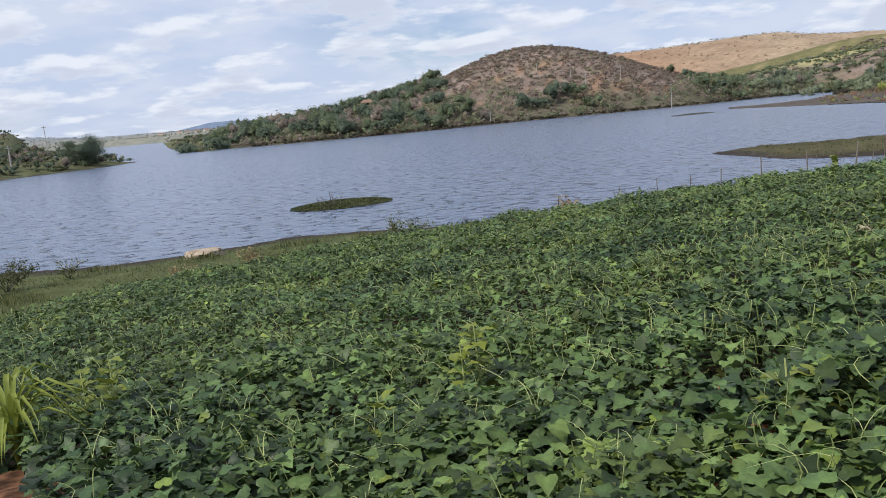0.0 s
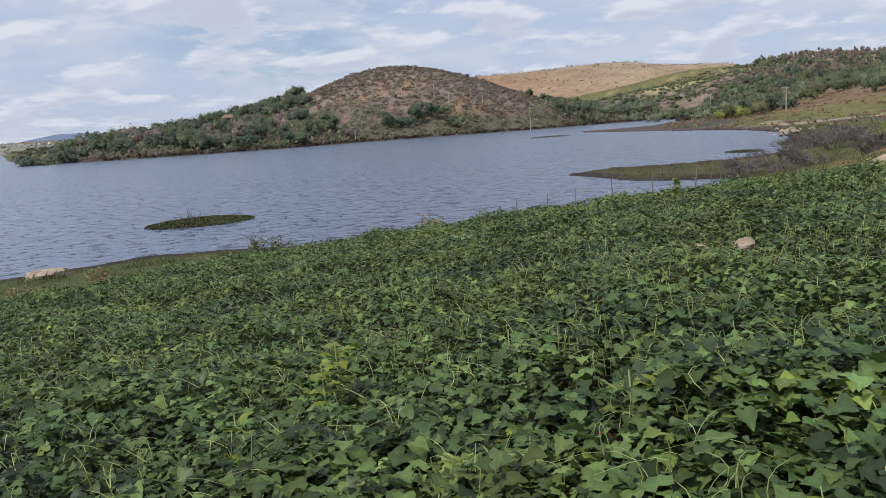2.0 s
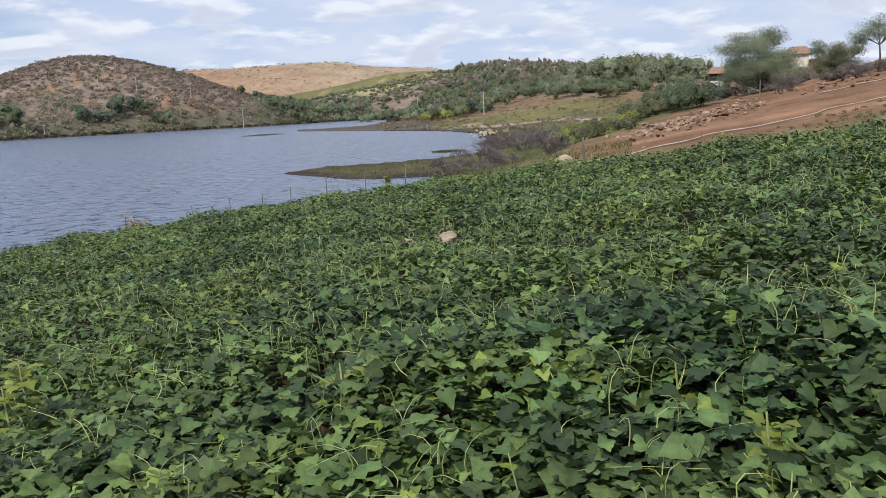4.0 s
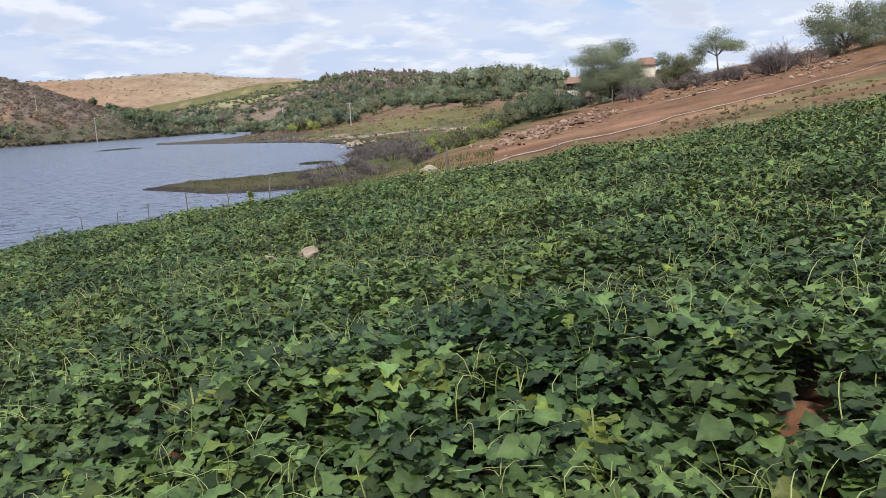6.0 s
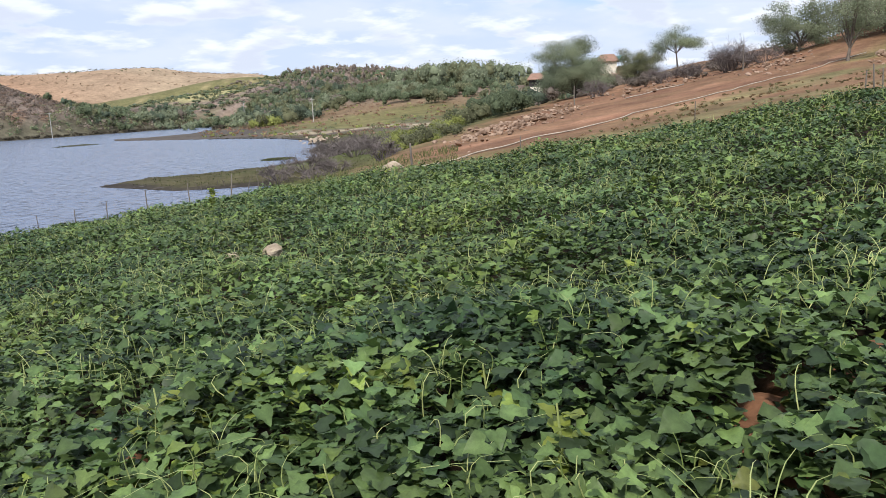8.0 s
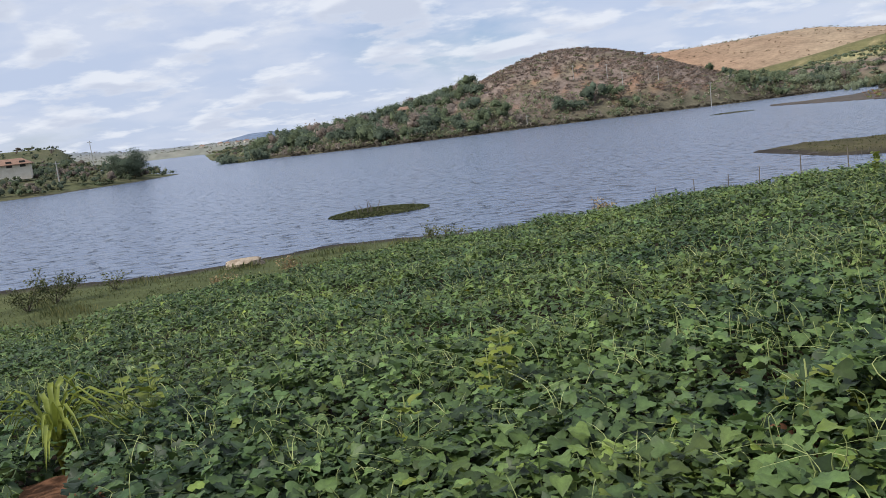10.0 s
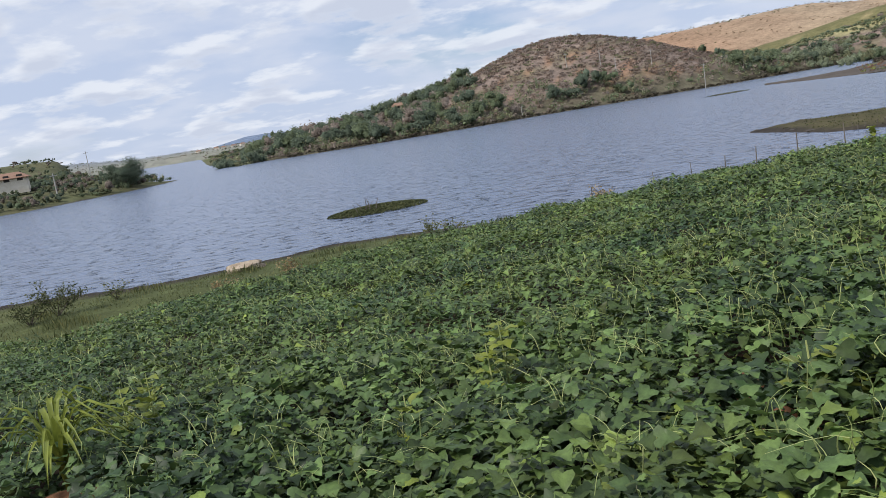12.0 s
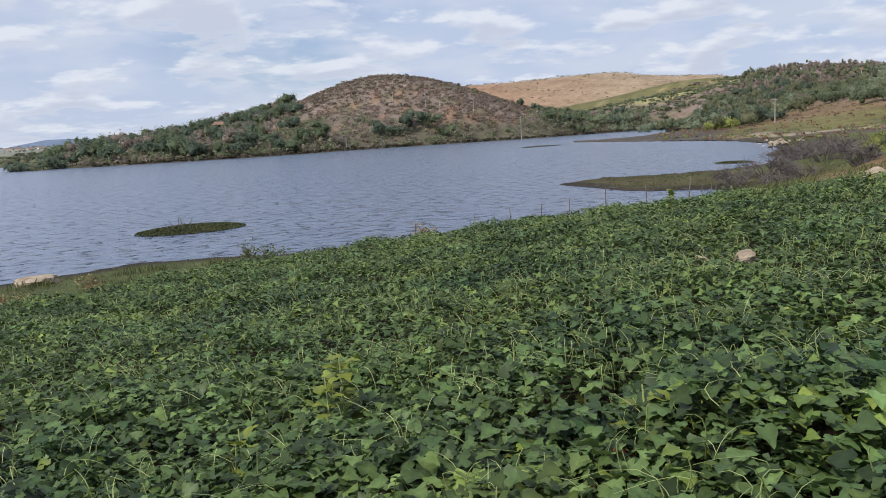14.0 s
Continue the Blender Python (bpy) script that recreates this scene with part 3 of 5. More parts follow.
def vines():
    rng = np.random.default_rng(5)
    patch = empty("sweet_potato_field", 0, 8, gz(0, 8), "dense carpet of dark green sweet potato vines on sloping soil", "vine field", kind="stuff")
    inv = patch.matrix_basis.inverted().translation
    shift = np.array(inv)
    pieces, tones = [], []
    for lo, hi, density, size, low in ((0.9, 3.2, 1700, 0.055, 0.10), (3.2, 5.6, 1250, 0.051, 0.12), (5.6, 9.0, 950, 0.052, 0.10), (9.0, 22.0, 560, 0.060, 0.08), (0.6, 9.0, 110, 0.11, 0.06)):
        for lobed in (False, True):
            x, y = field_points(lo, hi, density * (0.45 if lobed else 0.55), rng, *((radians(92), radians(313)) if density == 110 else ()))
            n = len(x)
            z = canopy_z(x, y) - np.abs(rng.normal(0, low, n)) + 0.03 * rng.normal(size=n)
            shape, tri = leaf_shape(lobed) if hi < 6 else small_leaf()
            s = size * rng.uniform(0.45, 1.45, n)
            v = np.einsum("nij,kj->nki", leaf_turns(n, rng), shape) * s[:, None, None] + np.stack([x, y, z], 1)[:, None, :]
            f = tri[None] + (np.arange(n) * len(shape))[:, None, None]
            pieces.append((v.reshape(-1, 3) + shift, f.reshape(-1, 3)))
            # most leaves are plain green, some yellowing or brown, the rib a little paler than the rim
            tone = np.ones((n, 3)) * rng.uniform(0.45, 1.5, n)[:, None]
            old = rng.uniform(0, 1, n) < 0.03 + 0.14 * step(0.1, 0.9, wave(x, y, 2.6, 46))
            tone[old] *= (1.5, 1.28, 0.85)
            tone *= 1 + step(0.0, 1.0, wave(x, y, 1.5, 47))[:, None] * np.array([0.30, 0.18, -0.04])
            tone *= 1 + np.clip(wave(x, y, 3.4, 48), -1, 1)[:, None] * np.array([0.16, 0.08, -0.06])
            tone *= 1 + 0.24 * np.clip(wave(x, y, 0.7, 50), -1, 1)[:, None]
            tone[rng.uniform(0, 1, n) < 0.002] *= (1.5, 1.1, 0.7)
            rib = np.where(np.abs(shape[:, 0]) < 0.01, 1.15, 0.95)
            tones.append((tone[:, None, :] * rib[None, :, None]).reshape(-1, 3))
    v, f = join(pieces)
    me = mesh_of("vine_foliage", v, f, M_LEAF, True)
    tint(me, "tone", np.vstack(tones))
    tagged(part("vine_foliage", me, patch), kind="stuff")
    # runners and leaf stalks that stand up out of the leaves
    pieces = []
    for lo, hi, density, thick in ((1.2, 4.0, 190, 0.0025), (4.0, 8.0, 165, 0.0028), (8.0, 17.0, 95, 0.0038), (1.2, 7.0, 9, 0.0024)):
        x, y = field_points(lo, hi, density, rng)
        keep = wave(x, y, 1.3, 45) > rng.uniform(-0.7, 1.1, len(x))
        x, y = x[keep], y[keep]
        n = len(x)
        z = canopy_z(x, y) - 0.07
        a, h, w = rng.uniform(0, 6.283, n), rng.uniform(0.04, 0.13, n), np.abs(rng.normal(0, 0.11, n)) + 0.02
        runner = density == 9
        if runner:
            h, w, z = rng.uniform(0.02, 0.07, n), rng.uniform(0.12, 0.32, n), z + 0.06
        else:
            h = h * rng.choice([1.0, 1.0, 1.35], n)
        u = np.linspace(0, 1, 6)[None, :]
        hook = rng.uniform(0.8, 2.7, n)[:, None]
        bend = rng.normal(0, 0.016, (n, 1)) * np.sin(u * rng.uniform(2.0, 4.5, (n, 1)))
        cx = x[:, None] + np.cos(a)[:, None] * w[:, None] * u ** (1.0 if runner else 2.2) + bend
        cy = y[:, None] + np.sin(a)[:, None] * w[:, None] * u ** (1.0 if runner else 2.0) - bend
        cz = z[:, None] + h[:, None] * np.sin(u * hook)
        c = np.stack([cx, cy, cz], -1)
        ring = np.array([(1, 0, 0.2), (-0.5, 0.87, -0.1), (-0.5, -0.87, -0.1)]) * thick
        taper = (1.15 - 0.75 * np.linspace(0, 1, 6))[None, :, None, None]
        v = (c[:, :, None, :] + ring[None, None] * taper).reshape(-1, 3)
        q = []
        for i in range(5):
            for k in range(3):
                q.append((i * 3 + k, i * 3 + (k + 1) % 3, (i + 1) * 3 + (k + 1) % 3, (i + 1) * 3 + k))
        f = np.array(q)[None] + (np.arange(n) * 18)[:, None, None]
        pieces.append((v + shift, f.reshape(-1, 4)))
    v, f = join(pieces)
    tagged(part("stalk_growth", mesh_of("stalk_growth", v, f, M_STEM), patch), kind="stuff")
    # the leaves closest to the path, one by one
    shapes = [mesh_of("leaf", *leaf_shape(k), M_LEAF_PART, True) for k in (False, True)]
    for me in shapes:
        tint(me, "tone", np.ones((len(me.vertices), 3)) * np.array([[1.16 if i < 3 else 0.95] for i in range(len(me.vertices))]))
    x, y = field_points(1.7, 3.6, 48, rng)
    for i in range(min(300, len(x))):
        m = Matrix(leaf_turns(1, rng)[0].tolist()).to_4x4()
        s = 0.054 * rng.uniform(0.7, 1.3)
        ob = new("leaf", shapes[i % 2])
        ob.parent = patch
        zz = float(canopy_z(x[i], y[i])) + rng.uniform(-0.02, 0.04)
        ob.matrix_basis = Matrix.Translation(Vector((x[i], y[i], zz)) + Vector(inv)) @ m @ Matrix.Scale(s, 4)


vines()


def broad_plant(x, y, z, height, count, size, seed):
    """A young broad-leaved plant with yellow-green leaves round an upright stem."""
    rng = np.random.default_rng(seed)
    ob = empty("broadleaf_weed", x, y, z, "young plant with yellow-green broad leaves among vines", "plant")
    part("stem", mesh_of("stem", *tube_arrays([(0, 0, 0), (0.01, 0, height * 0.5), (0.0, 0.02, height)], [0.007, 0.006, 0.003], 5), M_STEM), ob)
    me = mesh_of("leaf", *leaf_shape(False), M_BRIGHT, True)
    for i in range(count):
        a, h = i * 2.4 + rng.uniform(-0.3, 0.3), height * (0.55 + 0.45 * i / count)
        leaf = part("leaf", me, ob)
        leaf.matrix_basis = (Matrix.Translation((0.03 * math.cos(a), 0.03 * math.sin(a), h)) @ Matrix.Rotation(a - math.pi / 2, 4, "Z")
                             @ Matrix.Rotation(rng.uniform(-0.3, 0.7), 4, "X") @ Matrix.Scale(size * rng.uniform(0.7, 1.2), 4))


def grass_clump(x, y, z, height, blades, seed, name, label, mat):
    rng = np.random.default_rng(seed)
    ob = empty(name, x, y, z, label, "grass clump")
    for i in range(blades):
        a, h, out = rng.uniform(0, 6.283), height * rng.uniform(0.6, 1.1), height * rng.uniform(0.35, 1.15)
        pts, w = [], 0.0095 * rng.uniform(0.6, 1.5)
        for k in range(7):
            u = k / 6
            c = Vector((math.cos(a) * out * u ** 1.6, math.sin(a) * out * u ** 1.6, h * math.sin(u * 2.45) * 0.95))
            s = Vector((-math.sin(a), math.cos(a), 0)) * w * (0.5 + 1.6 * u) * (1 - u ** 3)
            pts += [c - s, c - Vector((0, 0, 0.008)), c + s]
        f = [q for k in range(6) for q in ((k * 3, k * 3 + 1, k * 3 + 4, k * 3 + 3), (k * 3 + 1, k * 3 + 2, k * 3 + 5, k * 3 + 4))]
        part("blade", mesh_of("blade", [tuple(p) for p in pts], f, mat, True), ob)


for _x, _y, _h, _n, _s, _k in ((0.12, 3.95, 0.60, 15, 0.075, 1), (0.04, 3.85, 0.52, 9, 0.07, 11), (-0.35, 3.35, 0.46, 9, 0.07, 2), (2.0, 1.75, 0.44, 4, 0.07, 3), (1.32, 2.50, 0.47, 9, 0.11, 4), (1.15, 2.62, 0.45, 6, 0.10, 14)):
    broad_plant(_x, _y, gz(_x, _y), _h, _n, _s, _k)
grass_clump(-2.32, 3.95, gz(-2.32, 3.95), 0.52, 34, 7, "corn_seedling", "yellow-green arching grass clump beside bare soil", M_BRIGHT)
broad_plant(-1.93, 4.3, gz(-1.93, 4.3), 0.64, 14, 0.075, 9)
broad_plant(-2.05, 4.2, gz(-2.05, 4.2), 0.55, 12, 0.07, 19)
broad_plant(1.72, 1.18, gz(1.72, 1.18), 0.50, 16, 0.05, 29)


# ---------------------------------------------------------------- rocks
def rock_mesh(name, size, seed, mat, cuts=2):
    bm = bmesh.new()
    bmesh.ops.create_icosphere(bm, subdivisions=cuts, radius=1.0)
    off = Vector((seed * 3.1, seed * 1.7, seed * 0.9))
    for v in bm.verts:
        n = noise.noise(v.co * 1.1 + off) * 0.5 + noise.noise(v.co * 2.7 + off) * 0.22
        v.co *= 1 + n
        v.co = Vector((v.co.x * size[0], v.co.y * size[1], max(v.co.z, -0.55) * size[2]))
    me = bpy.data.meshes.new(name)
    bm.to_mesh(me)
    bm.free()
    me.materials.append(mat)
    return me


def rock(x, y, z, size, seed, label, turn=0.0, mat=None):
    ob = tagged(new("rock", rock_mesh("rock", size, seed, mat or M_ROCK, 3)), label, "rock")
    ob.matrix_basis = pose(x, y, z, 0, 0, turn)


_x, _y = polar(30.8, 6.6)
rock(_x + 0.06, _y, float(canopy_z(_x, _y)) - 0.02, (0.085, 0.06, 0.07), 11, "pale rounded rock poking out of the vines", 20)
_x, _y = polar(28.4, 6.5)
rock(_x, _y, float(canopy_z(_x, _y)) - 0.05, (0.05, 0.045, 0.055), 2, "small pale rock half hidden in vines")
rock(-7.9, 26.0, gz(-7.9, 26.0) + 0.07, (0.62, 0.32, 0.22), 11, "long pale boulder on the grassy shore", 12)
_x, _y = polar(39.3, 21)
rock(_x, _y, gz(_x, _y) + 0.12, (0.34, 0.25, 0.22), 5, "pale boulder where field meets bare earth")


# ---------------------------------------------------------------- islet, shore plants
def blades_arrays(pts, height, width, rng, lean=0.35):
    """Upright grass blades, each a narrow bent triangle pair."""
    n = len(pts)
    a = rng.uniform(0, 6.283, n)
    h = height * rng.uniform(0.5, 1.3, n)
    s = np.stack([np.cos(a), np.sin(a), np.zeros(n)], 1) * (width * rng.uniform(0.6, 1.4, n))[:, None]
    b = rng.uniform(0, 6.283, n)
    t = np.stack([np.cos(b) * lean * h, np.sin(b) * lean * h, h], 1)
    v = np.stack([pts - s, pts + s, pts + s * 0.6 + t * [0.4, 0.4, 0.6], pts + t], 1).reshape(-1, 3)
    return v, np.arange(4 * n).reshape(n, 4)


def islet(cx, cy, rx, ry, high, turn, seed, blades, label):
    rng = np.random.default_rng(seed)
    ob = empty("islet", cx, cy, 0, label, "islet", turn=turn)
    n, m = 40, 8
    v = [(0, 0, high)]
    for i in range(1, m + 1):
        for k in range(n):
            a, u = 2 * math.pi * k / n, i / m
            e = 1 + 0.14 * math.sin(3 * a + seed) + 0.08 * math.sin(7 * a + 2 * seed)
            v.append((rx * u * e * math.cos(a), ry * u * e * math.sin(a), high * (1 - u ** 2.5) - 0.10 * u))
    f = [(0, 1 + k, 1 + (k + 1) % n, 1 + (k + 1) % n) for k in range(n)]
    q = [(1 + i * n + k, 1 + (i + 1) * n + k, 1 + (i + 1) * n + (k + 1) % n, 1 + i * n + (k + 1) % n) for i in range(m - 1) for k in range(n)]
    bed = mesh_of("mud_bed", v, q, M_MUD, True)
    part("mud_bed", bed, ob)
    a, u = rng.uniform(0, 6.283, blades), np.sqrt(rng.uniform(0, 0.95, blades))
    p = np.stack([rx * u * np.cos(a), ry * u * np.sin(a), high * (1 - u ** 2.5) - 0.03], 1)
    p = p[u > 0.12]
    bv, bf = blades_arrays(p, 0.07 + high * 0.15, 0.02, rng)
    qv, qf = quads_arrays(p + [0, 0, 0.05], 0.05, rng, 0.4)
    me = mesh_of("plant_cover", *join([(bv, bf), (qv, qf)]), M_MARSH)
    tagged(part("plant_cover", me, ob), kind="stuff")
    return ob


M_MUD = material("dark_mud", (0.03, 0.026, 0.02), (0.08, 0.065, 0.05), 1.5, 0.6, 0.5, 0.03)
islet(-4.9, 40.0, 2.65, 2.0, 0.20, 14, 3, 4200, "low islet of green water plants with bare sticks")


def sticks(x, y, z, count, height, spread, seed, label, name="dead_branch", group=""):
    rng = np.random.default_rng(seed)
    ob = empty(name, x, y, z, label, "dead branch", group)
    for i in range(count):
        a, h = rng.uniform(0, 6.283), height * rng.uniform(0.5, 1.2)
        b = Vector((rng.normal(0, spread), rng.normal(0, spread * 0.6), -0.1))
        t = b + Vector((math.cos(a) * h * 0.45, math.sin(a) * h * 0.3, h))
        mid = (b + t) / 2 + Vector((rng.normal(0, 0.06), 0, 0.05))
        part("twig", mesh_of("twig", *tube_arrays([b, mid, t], [0.028, 0.02, 0.010], 5), M_POST), ob)


sticks(-5.3, 39.0, 0.15, 7, 0.8, 0.35, 11, "grey bare sticks rising from a water plant islet")
sticks(23.6, 39.6, 0.1, 9, 0.7, 0.9, 12, "grey dead sticks at the marshy spit's edge")
sticks(20.6, 42.6, 0.05, 7, 0.4, 0.8, 13, "grey dead sticks at the marshy spit's edge")
sticks(26.5, 39.5, 0.1, 8, 0.6, 0.7, 14, "grey dead sticks at the marshy spit's edge")
sticks(30, 43, 0.2, 10, 0.9, 1.2, 15, "grey dead sticks standing in marsh brush")
islet(37.2, 61.8, 1.7, 1.6, 0.10, 25, 5, 900, "small dark mud islet in the bay")
islet(49.5, 152, 5.5, 2.6, 0.16, 30, 6, 900, "flat dark mud bar in the lake")
islet(60.0, 86.0, 5.0, 2.0, 0.14, 35, 8, 700, "flat dark mud bar near the bay's end")


def shore_grass():
    rng = np.random.default_rng(77)
    pts = []
    # the strip between the vines and the water
    n = 70000
    a, r = np.radians(rng.uniform(-44, 44, n)), rng.uniform(14, 31, n)
    x, y = r * np.sin(a), r * np.cos(a)
    d = shore_distance(x, y)
    keep = (d > 0.4) & (r > field_edge(np.degrees(a)) - 0.3) & (wave(x, y, 2.6, 51) > rng.uniform(-1.1, 0.6, n))
    x, y = x[keep], y[keep]
    v, f = blades_arrays(np.stack([x, y, ground_z(x, y) - 0.02], 1), 0.08 + 0.16 * step(0.2, 0.9, wave(x, y, 4.0, 53)), 0.012, rng)
    ob = tagged(new("shore_grass", mesh_of("shore_grass", v, f, M_GRASS)), "yellow-green grass along the muddy shore", "grass", kind="stuff")
    # the spit and the valley's wet edge
    n = 80000
    x, y = rng.uniform(17, 75, n), rng.uniform(38, 130, n)
    d = shore_distance(x, y)
    keep = (d > 0.7) & (d < 14) & (wave(x, y, 7, 52) > rng.uniform(-1.4, 0.3, n))
    x, y = x[keep], y[keep]
    v, f = blades_arrays(np.stack([x, y, ground_z(x, y) - 0.02], 1), 0.08, 0.04, rng, 0.8)
    tagged(new("marsh_grass", mesh_of("marsh_grass", v, f, M_MARSH)), "low dark green marsh plants on the mud spit", "marsh grass", kind="stuff")


shore_grass()


def feather_shrub(az, r, height, spread, seed, label, leaves=300, mat=None):
    rng = np.random.default_rng(seed)
    x, y = polar(az, r)
    ob = empty("shrub", x, y, gz(x, y), label, "shrub")
    wood, tips = [], []
    for i in range(9):
        a = rng.uniform(0, 6.283)
        e = Vector((math.cos(a) * spread * rng.uniform(0.3, 1), math.sin(a) * spread * rng.uniform(0.3, 1), height * rng.uniform(0.5, 1)))
        wood.append(tube_arrays([(0, 0, -0.05), e * 0.5 + Vector((0, 0, 0.08)), e], [0.012, 0.008, 0.004], 4))
        tips += [e * u for u in (0.45, 0.6, 0.75, 0.9, 1.0)]
    part("stem", mesh_of("stem", *join(wood), M_BARK), ob)
    c = np.array([tuple(t) for t in tips])
    p = c[rng.integers(len(c), size=leaves)] + rng.normal(size=(leaves, 3)) * [0.09, 0.09, 0.05]
    tagged(part("foliage", mesh_of("foliage", *quads_arrays(p, 0.03, rng, 0.3), mat or M_GRASS), ob), kind="stuff")


feather_shrub(-1.8, 22.5, 0.5, 0.5, 1, "feathery grey-green shrub at the shore")
feather_shrub(-3.3, 23, 0.6, 0.3, 2, "feathery grey-green shrub at the shore")
feather_shrub(-29.3, 25.0, 1.0, 0.9, 3, "feathery dark green shrub standing on the shore", 1100, M_MARSH)
feather_shrub(-31.0, 24.5, 0.8, 0.8, 13, "feathery dark green shrub standing on the shore", 800, M_MARSH)
feather_shrub(-25.6, 26, 0.6, 0.5, 4, "thin grey shrub standing on the shore")
feather_shrub(9.3, 21, 0.55, 0.25, 5, "pale dry straw tuft at the field's edge", 260, M_STRAW)
feather_shrub(-13.5, 21.5, 0.4, 0.45, 15, "pale dry straw tuft at the field's edge", 260, M_STRAW)
feather_shrub(-18.5, 21.0, 0.35, 0.4, 16, "pale dry straw tuft at the field's edge", 240, M_STRAW)
_x, _y = polar(26.7, 15.6)
broad_plant(_x, _y, gz(_x, _y), 0.72, 26, 0.09, 15)


# ---------------------------------------------------------------- posts, hose
def post(az, r, height, thick, seed, lean=0.0, label="thin weathered wooden fence stake at the field's edge", group="field fence"):
    x, y = polar(az, r)
    ob = tagged(new("fence_post"), label, "fence post", group)
    ob.matrix_basis = pose(x, y, gz(x, y) - 0.15)
    rng = random.Random(seed)
    h = height + 0.15
    b = Vector((0, 0, 0))
    t = Vector((lean * h, rng.uniform(-0.03, 0.03), h))
    mid = b.lerp(t, 0.5) + Vector((rng.uniform(-0.02, 0.02), 0.01, 0))
    part("stake", mesh_of("stake", *tube_arrays([b, mid, t - Vector((0, 0, 0.01)), t], [thick, thick * 0.95, thick * 0.8, thick * 0.3], 7), M_POST, True), ob)


STAKES = ((8.5, 19, 0.75, 0.010, 0.05), (13.0, 19, 0.75, 0.010, -0.05), (15.5, 18.5, 0.8, 0.010, 0.0), (17.7, 18.2, 0.8, 0.012, 0.02), (19.8, 18, 0.85, 0.012, -0.02),
          (22.3, 18, 0.95, 0.013, 0.0), (25.1, 18, 0.92, 0.013, 0.0), (27.9, 18, 0.98, 0.017, 0.06), (33.6, 19, 0.8, 0.015, 0.02), (40.8, 22, 0.85, 0.035, -0.06),
          (48.7, 18.5, 0.7, 0.015, 0.02), (60.6, 22, 0.72, 0.014, 0.0), (70.8, 24, 0.75, 0.02, 0.05), (71.3, 24.5, 0.85, 0.024, -0.22), (71.8, 23, 0.8, 0.02, -0.16), (73.4, 26, 0.8, 0.02, 0.0))
for _k, (_a, _r, _h, _t, _l) in enumerate(STAKES):
    post(_a, _r, _h - 0.14, _t, _k, _l)
post(52.2, 55, 1.3, 0.045, 90, 0.0, "short wooden post on bare earth", "")
post(63.3, 60, 1.8, 0.045, 91, 0.0, "wooden post beside a dry bush", "")


def hose(ends, thick, label):
    """A pale pipe that lies on the earth along a gently bent line."""
    pts = []
    for (a0, r0), (a1, r1) in zip(ends, ends[1:]):
        for k in range(8):
            u = k / 8
            x0, y0 = polar(a0, r0)
            x1, y1 = polar(a1, r1)
            x, y = x0 + (x1 - x0) * u, y0 + (y1 - y0) * u
            pts.append((x + 0.06 * math.sin(x * 0.9), y + 0.16 * math.sin(x * 0.7) + 0.10 * math.sin(x * 1.9), gz(x, y) + thick * 1.3))
    tagged(new("irrigation_pipe", mesh_of("irrigation_pipe", *tube_arrays(pts, [thick] * len(pts), 6), M_PIPE, True)), label, "pipe")


hose([(39.5, 21.5), (45.4, 24), (52, 28.5), (60, 37), (66, 46), (71, 55)], 0.025, "long pale irrigation pipe lying across bare earth")
hose([(55.5, 52), (60, 58)], 0.035, "pale pipe length lying on the bare earth")
hose([(36.3, 33), (38.0, 31)], 0.05, "pale log lying near the water")


# ---------------------------------------------------------------- rubble along the upper edge of the earth
def rubble(spots, seed, label, big=1.0, mat=None):
    rng = random.Random(seed)
    kinds = [rock_mesh("stone", (1.3, 0.75, 0.55), 40 + k, mat or M_RUBBLE, 1) for k in range(5)]
    cx, cy = polar(*spots[0][:2])
    ob = empty("rubble_heap", cx, cy, gz(cx, cy), label, "rubble heap")
    for az, r, count, spread in spots:
        for _ in range(int(count * 2.6)):
            x, y = polar(az + rng.gauss(0, spread * 1.4), r + rng.gauss(0, 3.4))
            s = big * rng.choice((0.04, 0.06, 0.09, 0.13, 0.18)) * rng.uniform(0.7, 1.3)
            st = new("stone", rng.choice(kinds))
            st.parent = ob
            st.matrix_basis = Matrix.Translation((x - cx, y - cy, gz(x, y) - gz(cx, cy) + s * rng.uniform(0.1, 0.8))) @ Euler((rng.uniform(-0.5, 0.5), rng.uniform(-0.5, 0.5), rng.uniform(0, 6))).to_matrix().to_4x4() @ Matrix.Scale(s, 4)


rubble([(44, 33, 8, 0.6), (46, 38, 34, 0.7), (48, 42, 44, 0.7), (50, 47, 40, 0.7), (51.5, 52, 26, 0.6)], 4, "heap of broken stones and earth on the bank", 0.95)
rubble([(65.7, 58, 40, 0.6), (64, 60, 20, 0.8)], 5, "pile of pale stones above the bare earth")
rubble([(73.6, 48, 60, 0.9)], 6, "pile of brown stones under trees")
rubble([(34.3, 113, 9, 0.5), (33.6, 104, 6, 0.4)], 9, "pale stones and debris at the muddy end of the bay", 2.2, M_ROCK)
rubble([(56, 62, 26, 1.2), (59, 63, 20, 1.0)], 8, "row of scattered stones along the earth's edge")


